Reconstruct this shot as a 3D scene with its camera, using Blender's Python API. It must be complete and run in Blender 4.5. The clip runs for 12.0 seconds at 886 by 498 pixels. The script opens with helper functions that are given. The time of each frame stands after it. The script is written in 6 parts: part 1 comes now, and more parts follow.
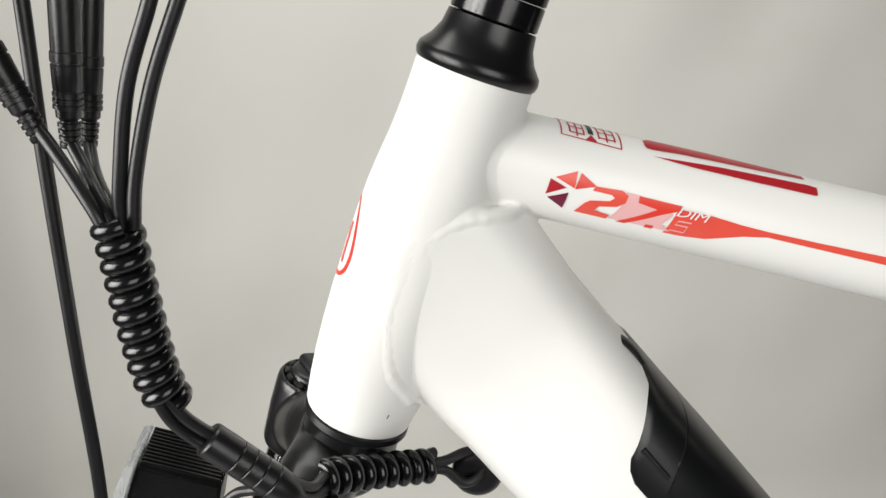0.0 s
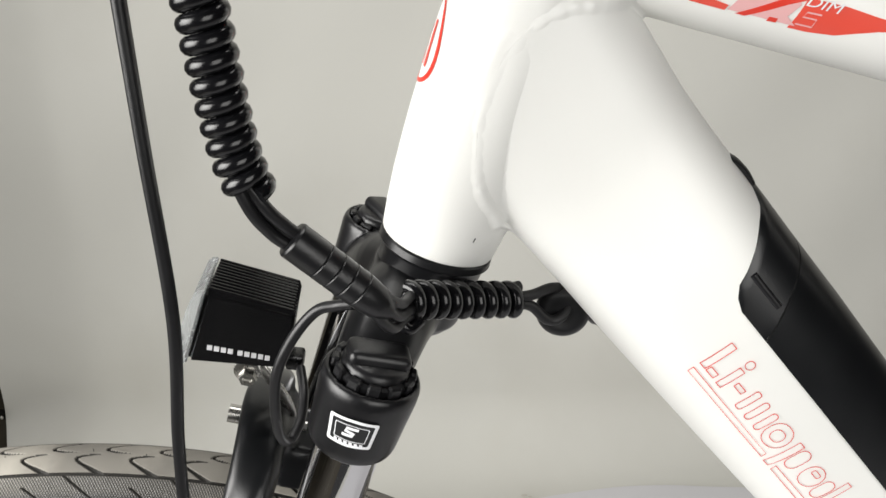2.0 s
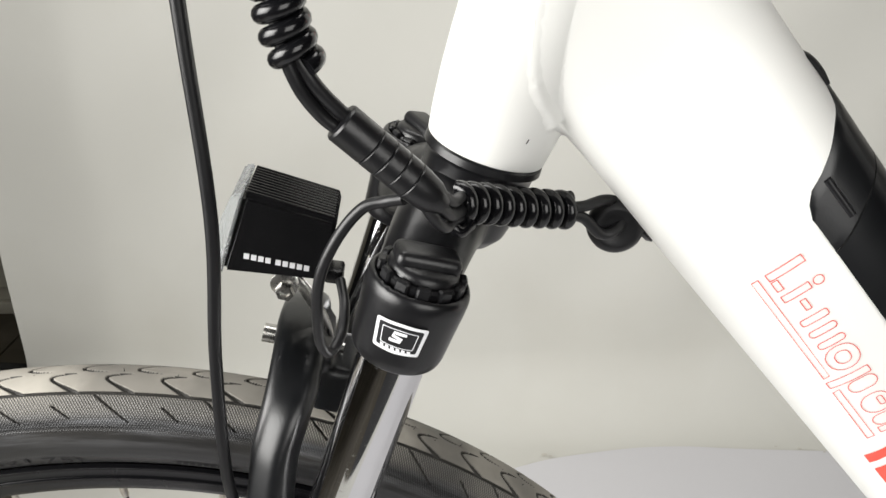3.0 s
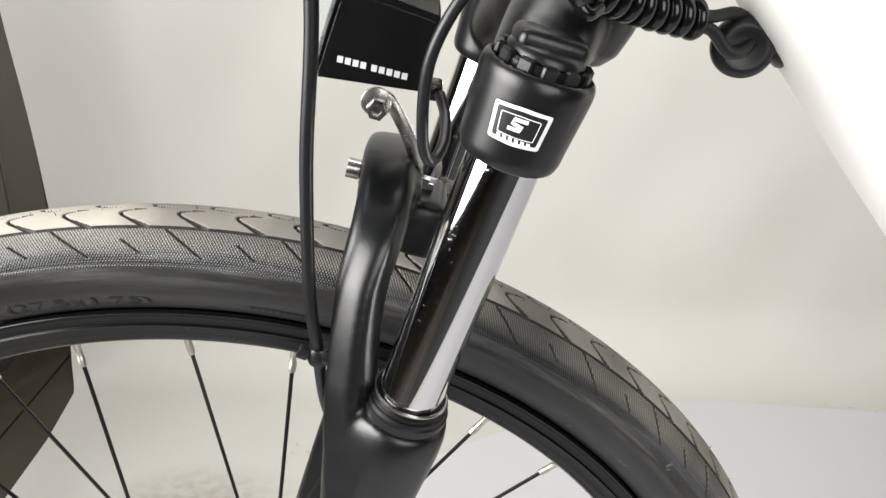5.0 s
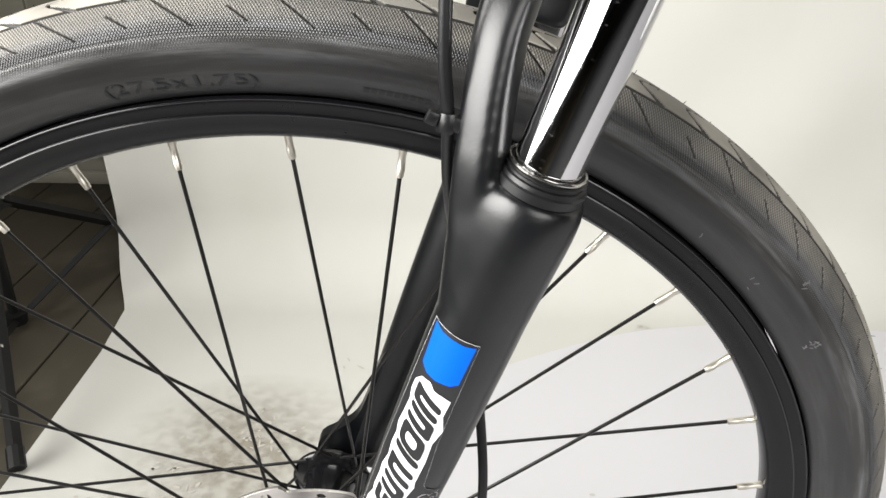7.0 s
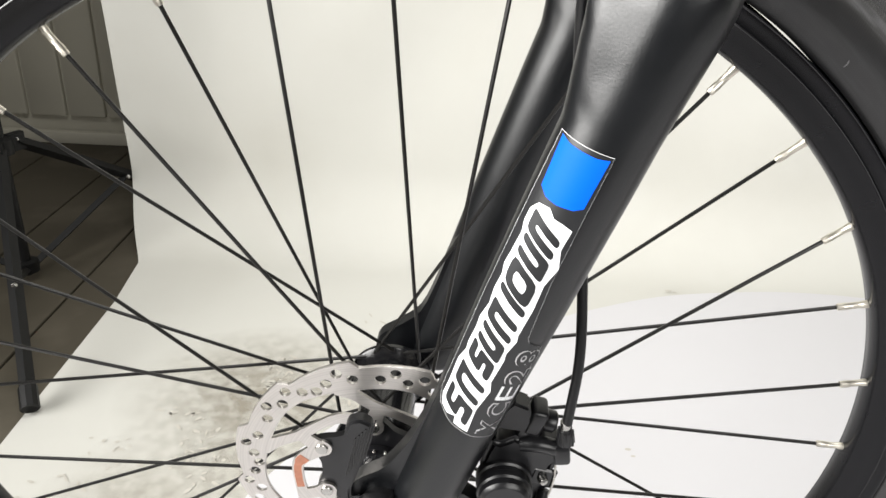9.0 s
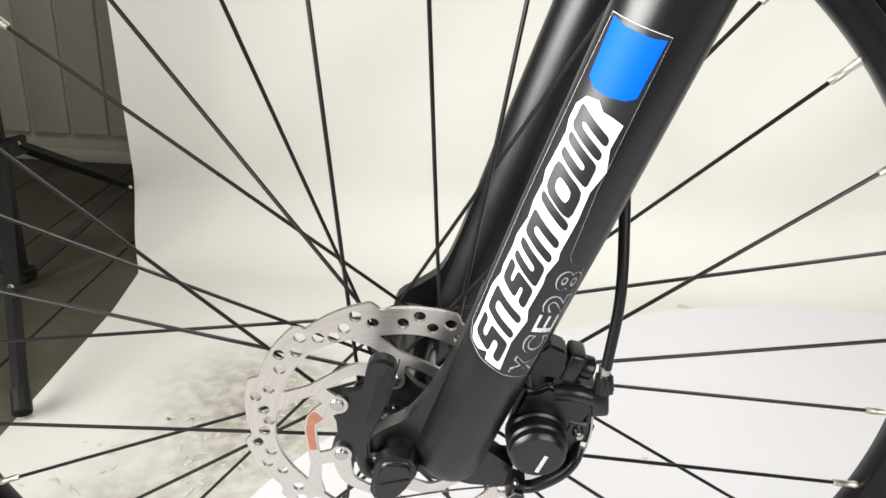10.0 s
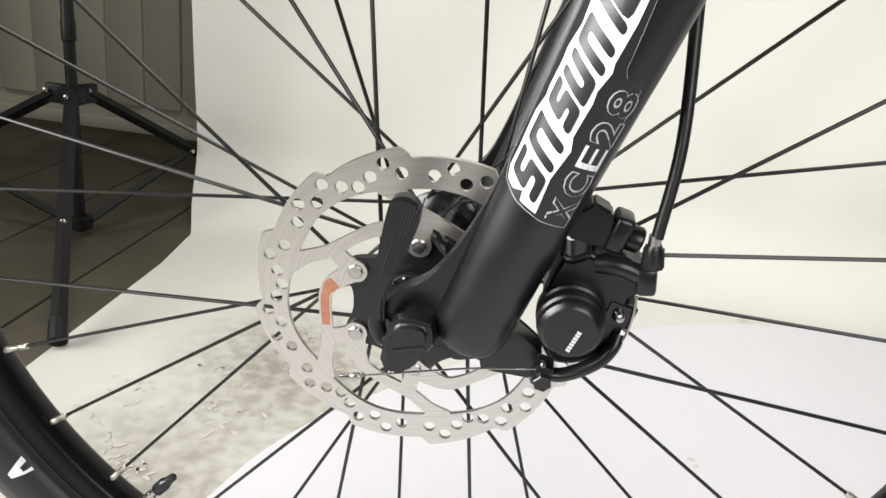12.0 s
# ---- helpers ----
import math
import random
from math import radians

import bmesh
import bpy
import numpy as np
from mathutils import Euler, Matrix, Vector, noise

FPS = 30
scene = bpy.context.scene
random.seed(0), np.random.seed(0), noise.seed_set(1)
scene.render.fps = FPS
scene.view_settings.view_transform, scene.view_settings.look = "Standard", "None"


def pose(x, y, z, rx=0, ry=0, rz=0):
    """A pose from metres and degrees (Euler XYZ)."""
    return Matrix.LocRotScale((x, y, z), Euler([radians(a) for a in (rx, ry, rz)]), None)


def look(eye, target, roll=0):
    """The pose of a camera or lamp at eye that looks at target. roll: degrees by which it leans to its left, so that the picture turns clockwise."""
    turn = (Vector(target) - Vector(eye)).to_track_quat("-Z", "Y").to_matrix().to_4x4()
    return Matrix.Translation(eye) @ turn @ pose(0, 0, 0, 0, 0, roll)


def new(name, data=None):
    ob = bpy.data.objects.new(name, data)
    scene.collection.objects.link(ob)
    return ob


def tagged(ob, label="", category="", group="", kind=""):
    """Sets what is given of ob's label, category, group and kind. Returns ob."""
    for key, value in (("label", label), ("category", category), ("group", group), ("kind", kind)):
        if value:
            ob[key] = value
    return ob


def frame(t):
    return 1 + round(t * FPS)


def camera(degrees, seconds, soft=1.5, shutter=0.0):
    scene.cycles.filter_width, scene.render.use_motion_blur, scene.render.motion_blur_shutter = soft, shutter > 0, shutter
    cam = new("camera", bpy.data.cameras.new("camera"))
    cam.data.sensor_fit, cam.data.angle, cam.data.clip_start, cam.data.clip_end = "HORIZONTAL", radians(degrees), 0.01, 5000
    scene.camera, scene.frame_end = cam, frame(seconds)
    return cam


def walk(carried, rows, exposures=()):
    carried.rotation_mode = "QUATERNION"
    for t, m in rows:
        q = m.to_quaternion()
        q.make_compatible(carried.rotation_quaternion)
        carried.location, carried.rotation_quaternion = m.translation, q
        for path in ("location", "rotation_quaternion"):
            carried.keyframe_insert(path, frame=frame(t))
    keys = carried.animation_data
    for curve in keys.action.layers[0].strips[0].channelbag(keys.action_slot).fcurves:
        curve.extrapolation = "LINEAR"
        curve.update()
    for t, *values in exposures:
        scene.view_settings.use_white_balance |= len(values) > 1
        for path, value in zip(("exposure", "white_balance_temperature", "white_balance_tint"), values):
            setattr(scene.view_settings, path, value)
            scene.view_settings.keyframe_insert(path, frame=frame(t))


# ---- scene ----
cam = camera(59.58, 12.0)
HUB = 0.3346          # height of the front axle
LEAN = 7.0            # the bicycle leans on its kickstand
BIKE = pose(0, 0, HUB, LEAN, 0, 0)
ROWS = [
    (0, 0.1894, -0.3131, 0.6492, 68.971, -1.750, -5.116),
    (0.5, 0.1835, -0.3095, 0.6370, 67.628, -1.663, -5.270),
    (1, 0.1753, -0.3065, 0.6212, 66.754, -1.454, -5.157),
    (1.5, 0.1690, -0.3037, 0.6079, 64.919, -1.134, -4.773),
    (2, 0.1635, -0.3030, 0.5928, 63.894, -1.030, -3.813),
    (2.5, 0.1575, -0.3016, 0.5766, 62.816, -1.019, -3.162),
    (3, 0.1505, -0.2987, 0.5613, 61.808, -0.963, -2.702),
    (5, 0.1222, -0.3027, 0.4932, 60.068, -1.313, -0.178),
    (5.5, 0.1147, -0.3058, 0.4736, 59.064, -0.882, 0.292),
    (6, 0.1022, -0.3082, 0.4508, 58.446, -0.579, 0.807),
    (6.5, 0.0920, -0.3113, 0.4316, 57.997, -0.597, 1.159),
    (7, 0.0821, -0.3173, 0.4144, 57.104, -0.500, 1.688),
    (7.5, 0.0725, -0.3219, 0.3941, 56.479, -0.642, 1.916),
    (9.5, 0.0287, -0.3304, 0.3064, 58.090, -2.078, 2.273),
    (10, 0.0249, -0.3331, 0.2752, 60.261, -2.203, 2.342),
    (10.5, 0.0223, -0.3341, 0.2492, 61.793, -2.856, 3.053),
    (11, 0.0249, -0.3380, 0.2331, 62.284, -3.525, 4.276),
    (11.5, 0.0320, -0.3371, 0.2098, 62.292, -4.331, 6.356),
    (12, 0.0420, -0.3397, 0.1891, 62.474, -4.949, 8.822),
]
walk(cam, [(t, BIKE @ pose(x, y, z, rx, ry, rz)) for t, x, y, z, rx, ry, rz in ROWS],
     [(0.0, -0.08), (1.0, -0.11), (2.0, -0.11), (2.5, -0.03), (3.0, 0.09), (5.0, 0.36), (5.5, 0.39), (7.0, 0.55), (9.5, 0.68), (12.0, 0.63)])

# ---- world and lights ----
world = bpy.data.worlds.new("room_air")
scene.world = world
world.use_nodes = True
world.node_tree.nodes["Background"].inputs[0].default_value = (0.9, 0.95, 1.0, 1)
world.node_tree.nodes["Background"].inputs[1].default_value = 0.02


def softbox(name, eye, target, sx, sy, watts, color=(1.0, 0.985, 0.955), spread=180):
    data = bpy.data.lights.new(name, "AREA")
    data.shape, data.size, data.size_y, data.energy, data.color, data.spread = "RECTANGLE", sx, sy, watts, color, radians(spread)
    ob = new(name, data)
    ob.matrix_world = look(eye, target)
    return ob


softbox("softbox_left", (-1.25, -0.72, 0.97), (0.12, -0.1, 0.6), 1.6, 1.2, 19, spread=85)
softbox("softbox_right", (0.75, -1.5, 1.0), (0.25, 0.1, 0.65), 1.0, 1.0, 12)
# no such lamp is known: added overhead to brighten the backdrop
softbox("backdrop_fill", (0.02, 0.15, 2.0), (-0.02, 0.95, 1.1), 1.3, 0.6, 14)


# ---- materials ----
def mat(name, color, rough=0.5, metal=0.0, var=0.06, scale=40.0, bump=0.0, bump_scale=200.0, coat=0.0, spec=0.5,
        stain=None, stain_scale=3.0, stain_lo=0.5, stain_hi=0.7):
    """A surface with fine and broad variation of tone, and relief, at real size."""
    m = bpy.data.materials.new(name)
    m.use_nodes = True
    nt = m.node_tree
    n, l = nt.nodes, nt.links
    b = n["Principled BSDF"]
    b.inputs["Roughness"].default_value, b.inputs["Metallic"].default_value = rough, metal
    b.inputs["Coat Weight"].default_value, b.inputs["Specular IOR Level"].default_value = coat, spec
    b.inputs["Coat Roughness"].default_value = 0.08
    co = n.new("ShaderNodeTexCoord")
    no = n.new("ShaderNodeTexNoise")
    no.inputs["Scale"].default_value, no.inputs["Detail"].default_value = scale, 6
    l.new(co.outputs["Object"], no.inputs["Vector"])
    hi = n.new("ShaderNodeMixRGB")
    hi.inputs[1].default_value = tuple(max(0.0, c * (1 - var)) for c in color) + (1,)
    hi.inputs[2].default_value = tuple(min(1.0, c * (1 + var)) for c in color) + (1,)
    l.new(no.outputs["Fac"], hi.inputs[0])
    out = hi.outputs[0]
    if stain:
        ns = n.new("ShaderNodeTexNoise")
        ns.inputs["Scale"].default_value, ns.inputs["Detail"].default_value = stain_scale, 8
        l.new(co.outputs["Object"], ns.inputs["Vector"])
        rg = n.new("ShaderNodeMapRange")
        rg.inputs["From Min"].default_value, rg.inputs["From Max"].default_value = stain_lo, stain_hi
        l.new(ns.outputs["Fac"], rg.inputs["Value"])
        mx = n.new("ShaderNodeMixRGB")
        mx.inputs[2].default_value = stain + (1,)
        l.new(rg.outputs[0], mx.inputs[0])
        l.new(out, mx.inputs[1])
        out = mx.outputs[0]
    l.new(out, b.inputs["Base Color"])
    rr = n.new("ShaderNodeMapRange")
    rr.inputs["To Min"].default_value, rr.inputs["To Max"].default_value = max(0.02, rough * 0.85), min(1, rough * 1.15)
    l.new(no.outputs["Fac"], rr.inputs["Value"])
    l.new(rr.outputs[0], b.inputs["Roughness"])
    if bump:
        nb = n.new("ShaderNodeTexNoise")
        nb.inputs["Scale"].default_value, nb.inputs["Detail"].default_value = bump_scale, 4
        l.new(co.outputs["Object"], nb.inputs["Vector"])
        bp = n.new("ShaderNodeBump")
        bp.inputs["Strength"].default_value, bp.inputs["Distance"].default_value = bump, 0.001
        l.new(nb.outputs["Fac"], bp.inputs["Height"])
        l.new(bp.outputs[0], b.inputs["Normal"])
    return m


M_WHITE = mat("white_paint", (0.87, 0.87, 0.84), 0.42, var=0.02, scale=8, coat=0.12)
M_MATT = mat("matt_black_paint", (0.004, 0.0045, 0.0055), 0.33, var=0.15, scale=60, bump=0.05, bump_scale=900, spec=0.6)
M_GLOSS = mat("gloss_black", (0.006, 0.006, 0.007), 0.16, var=0.1, scale=30)
M_SATIN = mat("satin_black_alloy", (0.007, 0.007, 0.008), 0.3, var=0.1, scale=50)
M_PLASTIC = mat("black_plastic", (0.008, 0.008, 0.009), 0.34, var=0.12, scale=80, bump=0.08, bump_scale=700)
M_RUBBER = mat("rubber_sheath", (0.008, 0.008, 0.009), 0.38, var=0.12, scale=70, bump=0.06, bump_scale=500)
def chrome():
    """Bright plating with patches of fine haze and rubbed scratches along the tube."""
    m = mat("chrome", (0.75, 0.75, 0.765), 0.06, 1.0, var=0.03, scale=25)
    n, l = m.node_tree.nodes, m.node_tree.links
    co, mp, no, rg = (n.new("ShaderNode" + k) for k in ("TexCoord", "Mapping", "TexNoise", "MapRange"))
    mp.inputs["Scale"].default_value = (1.0, 1.0, 0.35)
    no.inputs["Scale"].default_value, no.inputs["Detail"].default_value, no.inputs["Roughness"].default_value = 160, 8, 0.7
    for k, v in zip(("From Min", "From Max", "To Min", "To Max"), (0.5, 0.75, 0.05, 0.24)):
        rg.inputs[k].default_value = v
    l.new(co.outputs["Object"], mp.inputs["Vector"])
    l.new(mp.outputs[0], no.inputs["Vector"])
    l.new(no.outputs["Fac"], rg.inputs["Value"])
    l.new(rg.outputs[0], n["Principled BSDF"].inputs["Roughness"])
    return m


M_CHROME = chrome()
def scratch(m):
    """Fine wear marks: rougher, paler flecks stretched across the tube."""
    n, l = m.node_tree.nodes, m.node_tree.links
    b = n["Principled BSDF"]
    co = n.new("ShaderNodeTexCoord")
    mp = n.new("ShaderNodeMapping")
    mp.inputs["Scale"].default_value = (350, 350, 900)
    no = n.new("ShaderNodeTexNoise")
    no.inputs["Scale"].default_value, no.inputs["Detail"].default_value = 1.0, 6
    l.new(co.outputs["Object"], mp.inputs[0])
    l.new(mp.outputs[0], no.inputs["Vector"])
    rg = n.new("ShaderNodeMapRange")
    rg.inputs["From Min"].default_value, rg.inputs["From Max"].default_value = 0.62, 0.85
    rg.inputs["To Min"].default_value, rg.inputs["To Max"].default_value = 0.05, 0.35
    l.new(no.outputs["Fac"], rg.inputs["Value"])
    l.new(rg.outputs[0], b.inputs["Roughness"])
    return m


scratch(M_CHROME)
M_STEEL = mat("brushed_steel", (0.56, 0.535, 0.505), 0.27, 1.0, var=0.06, scale=120, bump=0.06, bump_scale=700)
M_BRIGHT = mat("bright_zinc", (0.5, 0.49, 0.465), 0.27, 1.0, var=0.05, scale=90)
M_SPOKE = mat("black_spoke", (0.011, 0.0105, 0.01), 0.3, 0.15, var=0.1, scale=60)
M_RED = mat("red_film", (0.72, 0.05, 0.03), 0.3, var=0.03, scale=30)
M_DARKRED = mat("dark_red_film", (0.45, 0.02, 0.03), 0.3, var=0.03, scale=30)
M_PURPLE = mat("maroon_film", (0.16, 0.01, 0.04), 0.3, var=0.03, scale=30)
M_PINK = mat("pale_red_film", (0.8, 0.45, 0.45), 0.3, var=0.03, scale=30)
M_CORAL = mat("coral_film", (0.78, 0.09, 0.06), 0.3, var=0.03, scale=30)
M_BLUE = mat("blue_film", (0.0, 0.1, 0.78), 0.5, var=0.03, scale=30, spec=0.12)
M_FILMW = mat("white_film", (0.82, 0.83, 0.85), 0.35, var=0.02, scale=30)
M_FILMG = mat("grey_film", (0.014, 0.0145, 0.016), 0.36, var=0.08, scale=40)
M_PAPER = mat("backdrop_paper", (0.575, 0.57, 0.53), 0.8, var=0.05, scale=2.6, bump=0.6, bump_scale=3.5,
              stain=(0.535, 0.525, 0.48), stain_scale=3.0, stain_lo=0.5, stain_hi=0.8)
M_SHEET = mat("white_sheet", (0.6, 0.595, 0.615), 0.7, var=0.02, scale=2)
M_FLOOR = mat("studio_floor", (0.06, 0.052, 0.038), 0.7, var=0.12, scale=6, spec=0.2, stain=(0.1, 0.088, 0.067), stain_scale=5)
# unseen base floor, made near black so that chrome and black parts reflect dark
M_MAT = mat("unseen_dark_floor", (0.02, 0.02, 0.021), 0.7, var=0.1, scale=8)
M_ROOM = mat("room_wall", (0.035, 0.035, 0.036), 0.8, var=0.04, scale=2)
M_PANEL = mat("grey_panel", (0.52, 0.495, 0.41), 0.6, var=0.06, scale=5)
M_CEIL = mat("ceiling_paint", (0.1, 0.1, 0.1), 0.9, var=0.02, scale=2)
M_ORANGE = mat("orange_film", (0.34, 0.14, 0.085), 0.45, var=0.4, scale=400)
def tyre_material():
    """Black rubber: pale dust on the tread and shoulder, fine slanted knurling on the shoulder and side."""
    m = mat("tyre_rubber", (0.01, 0.01, 0.011), 0.5, var=0.15, scale=60)
    n, l = m.node_tree.nodes, m.node_tree.links
    b = n["Principled BSDF"]
    base = b.inputs["Base Color"].links[0].from_socket
    uv = n.new("ShaderNodeUVMap")
    sep = n.new("ShaderNodeSeparateXYZ")
    l.new(uv.outputs[0], sep.inputs[0])

    def math_node(op, a, c=None, clamp=False):
        k = n.new("ShaderNodeMath")
        k.operation, k.use_clamp = op, clamp
        for i, v in enumerate((a, c)):
            if v is None:
                continue
            if isinstance(v, (int, float)):
                k.inputs[i].default_value = v
            else:
                l.new(v, k.inputs[i])
        return k.outputs[0]

    def ramp(v, a, c, lo=0.0, hi=1.0):
        k = n.new("ShaderNodeMapRange")
        k.interpolation_type = "SMOOTHSTEP"
        for i, x in zip(("From Min", "From Max", "To Min", "To Max"), (a, c, lo, hi)):
            k.inputs[i].default_value = x
        l.new(v, k.inputs["Value"])
        return k.outputs[0]

    av = math_node("ABSOLUTE", sep.outputs[1])
    co = n.new("ShaderNodeTexCoord")
    n1 = n.new("ShaderNodeTexNoise")
    n1.inputs["Scale"].default_value, n1.inputs["Detail"].default_value = 22, 8
    l.new(co.outputs["Object"], n1.inputs["Vector"])
    tread = ramp(av, 0.0105, 0.0125, 1.0, 0.0)
    shoulder = math_node("MULTIPLY", ramp(av, 0.011, 0.0125), ramp(av, 0.0175, 0.024, 1.0, 0.0))
    n2 = n.new("ShaderNodeTexNoise")
    n2.inputs["Scale"].default_value, n2.inputs["Detail"].default_value = 6, 5
    l.new(co.outputs["Object"], n2.inputs["Vector"])
    speck = math_node("MULTIPLY", ramp(n1.outputs["Fac"], 0.35, 0.65, 0.5, 1.0), ramp(n2.outputs["Fac"], 0.36, 0.6, 0.55, 1.0))
    d1 = math_node("MULTIPLY", tread, 1.0)
    # knurling: two crossed sets of fine slanted ribs
    def ribs(ku, kv, per):
        s1 = math_node("ADD", math_node("MULTIPLY", sep.outputs[0], ku), math_node("MULTIPLY", av, kv))
        return math_node("SINE", math_node("MULTIPLY", s1, 2 * math.pi / per))
    r1 = ribs(0.82, 0.57, 0.0011)
    r2 = ribs(0.82, -0.57, 0.0011)
    kn = math_node("ADD", math_node("MULTIPLY", r1, 0.5), math_node("MULTIPLY", r2, 0.3))
    zone = math_node("MULTIPLY", ramp(av, 0.0122, 0.0132), ramp(av, 0.024, 0.031, 1.0, 0.1))
    kz = math_node("MULTIPLY", kn, zone)
    d2 = math_node("MULTIPLY", math_node("MULTIPLY", shoulder, 0.75), ramp(kn, -0.5, 0.6, 0.15, 1.0))
    side = math_node("MULTIPLY", ramp(av, 0.024, 0.028), ramp(av, 0.029, 0.036, 0.06, 0.015))
    dust = math_node("MULTIPLY", math_node("ADD", math_node("ADD", d1, d2), side), speck, True)
    # grey-blue streaks along shoulder and side: dust smears plus a bluish sheen, as colour
    comb, n3 = n.new("ShaderNodeCombineXYZ"), n.new("ShaderNodeTexNoise")
    l.new(math_node("MULTIPLY", sep.outputs[0], 14), comb.inputs[0])
    l.new(math_node("MULTIPLY", sep.outputs[1], 190), comb.inputs[1])
    n3.inputs["Scale"].default_value, n3.inputs["Detail"].default_value, n3.inputs["Roughness"].default_value = 1, 7, 0.65
    l.new(comb.outputs[0], n3.inputs["Vector"])
    sheen_smear = math_node("MULTIPLY", ramp(n3.outputs["Fac"], 0.42, 0.72), math_node("MULTIPLY", ramp(av, 0.0175, 0.021), ramp(av, 0.029, 0.036, 1.0, 0.15)))
    film = n.new("ShaderNodeMixRGB")
    film.inputs[2].default_value = (0.24, 0.245, 0.26, 1)
    l.new(math_node("MULTIPLY", math_node("MULTIPLY", sheen_smear, ramp(n2.outputs["Fac"], 0.35, 0.62, 0.45, 1.0)), 0.5), film.inputs[0])
    l.new(base, film.inputs[1])
    mx = n.new("ShaderNodeMixRGB")
    mx.inputs[2].default_value = (0.5, 0.47, 0.41, 1)
    l.new(dust, mx.inputs[0])
    l.new(film.outputs[0], mx.inputs[1])
    l.new(mx.outputs[0], b.inputs["Base Color"])
    l.new(math_node("ADD", ramp(dust, 0.0, 0.6, 0.32, 0.8), math_node("MULTIPLY", n3.outputs["Fac"], 0.12)), b.inputs["Roughness"])
    b.inputs["Specular IOR Level"].default_value = 0.5
    bp = n.new("ShaderNodeBump")
    bp.inputs["Strength"].default_value, bp.inputs["Distance"].default_value = 0.5, 0.0004
    ridge = ramp(math_node("ABSOLUTE", math_node("SUBTRACT", av, 0.0262)), 0.0002, 0.0009, 0.9, 0.0)
    l.new(math_node("ADD", math_node("ADD", kz, ridge), math_node("MULTIPLY", n1.outputs["Fac"], 0.6)), bp.inputs["Height"])
    l.new(bp.outputs[0], b.inputs["Normal"])
    return m


M_TYRE = tyre_material()
# darker rubber for the faces cut deep into the tread
M_GROOVE = mat("groove_rubber", (0.034, 0.032, 0.028), 0.6, var=0.15, scale=90, bump=0.2, bump_scale=900)
M_MARK = mat("dried_dirt", (0.5, 0.48, 0.43), 0.9, var=0.1, scale=200)
M_STAND = mat("stand_black", (0.006, 0.006, 0.006), 0.5, var=0.1, scale=30, spec=0.2)
M_RIM = mat("rim_black", (0.005, 0.005, 0.006), 0.26, var=0.08, scale=60, spec=0.2)

M_SCUFF = mat("pale_scuff", (0.14, 0.14, 0.14), 0.7, var=0.1, scale=200)
M_EDGE = mat("pale_grey_film", (0.62, 0.62, 0.63), 0.4, var=0.05, scale=60)
M_NIPPLE = mat("nickel", (0.72, 0.68, 0.6), 0.42, 1.0, var=0.05, scale=90)
M_EMBOSS = mat("moulded_rubber", (0.008, 0.008, 0.009), 0.62, var=0.1, scale=80)
M_WRAP = mat("glossy_wrap", (0.006, 0.006, 0.007), 0.2, var=0.05, scale=40)
M_LAMP = mat("lamp_black", (0.004, 0.004, 0.0045), 0.26, var=0.1, scale=60, bump=0.05, bump_scale=900)
M_CLEAR = mat("clear_plastic", (0.85, 0.88, 0.9), 0.08, var=0.02, scale=60)
M_CLEAR.node_tree.nodes["Principled BSDF"].inputs["Transmission Weight"].default_value = 0.8


# ---- mesh tools ----
def smooth(me, angle=35):
    me.polygons.foreach_set("use_smooth", [True] * len(me.polygons))
    me.set_sharp_from_angle(angle=radians(angle))
    return me


def part(name, bm, material, parent, label="", angle=35):
    """Links a bmesh as one mesh object under a thing or under a part."""
    bmesh.ops.recalc_face_normals(bm, faces=bm.faces)
    me = bpy.data.meshes.new(name)
    bm.to_mesh(me)
    bm.free()
    me.materials.append(material)
    smooth(me, angle)
    ob = new(name, me)
    ob.parent = parent
    return tagged(ob, label)


def cast(name, pieces, material, parent, label="", voxel=0.0009, rounds=10):
    """Melts closed pieces into one cast body with soft inner corners."""
    bm = pieces[0]
    for b in pieces[1:]:
        join(bm, b)
    ob = part(name, bm, material, parent, label)
    re = ob.modifiers.new("melt", "REMESH")
    re.mode, re.voxel_size, re.use_smooth_shade = "VOXEL", voxel, True
    sm = ob.modifiers.new("soften", "SMOOTH")
    sm.factor, sm.iterations = 0.5, rounds
    return ob


def thing(name, label, category, m=None, group="", kind=""):
    ob = new(name)
    ob.empty_display_size = 0.02
    ob.matrix_world = BIKE if m is None else m
    return tagged(ob, label, category, group, kind)


def spline(pts, n=8):
    """Catmull-Rom points through pts, n per span."""
    p = [Vector(q) for q in pts]
    p = [p[0] * 2 - p[1]] + p + [p[-1] * 2 - p[-2]]
    out = []
    for i in range(1, len(p) - 2):
        a, b, c, d = p[i - 1], p[i], p[i + 1], p[i + 2]
        for k in range(n):
            t = k / n
            out.append(0.5 * ((2 * b) + (c - a) * t + (2 * a - 5 * b + 4 * c - d) * t * t + (3 * b - a - 3 * c + d) * t ** 3))
    return out + [p[-2]]


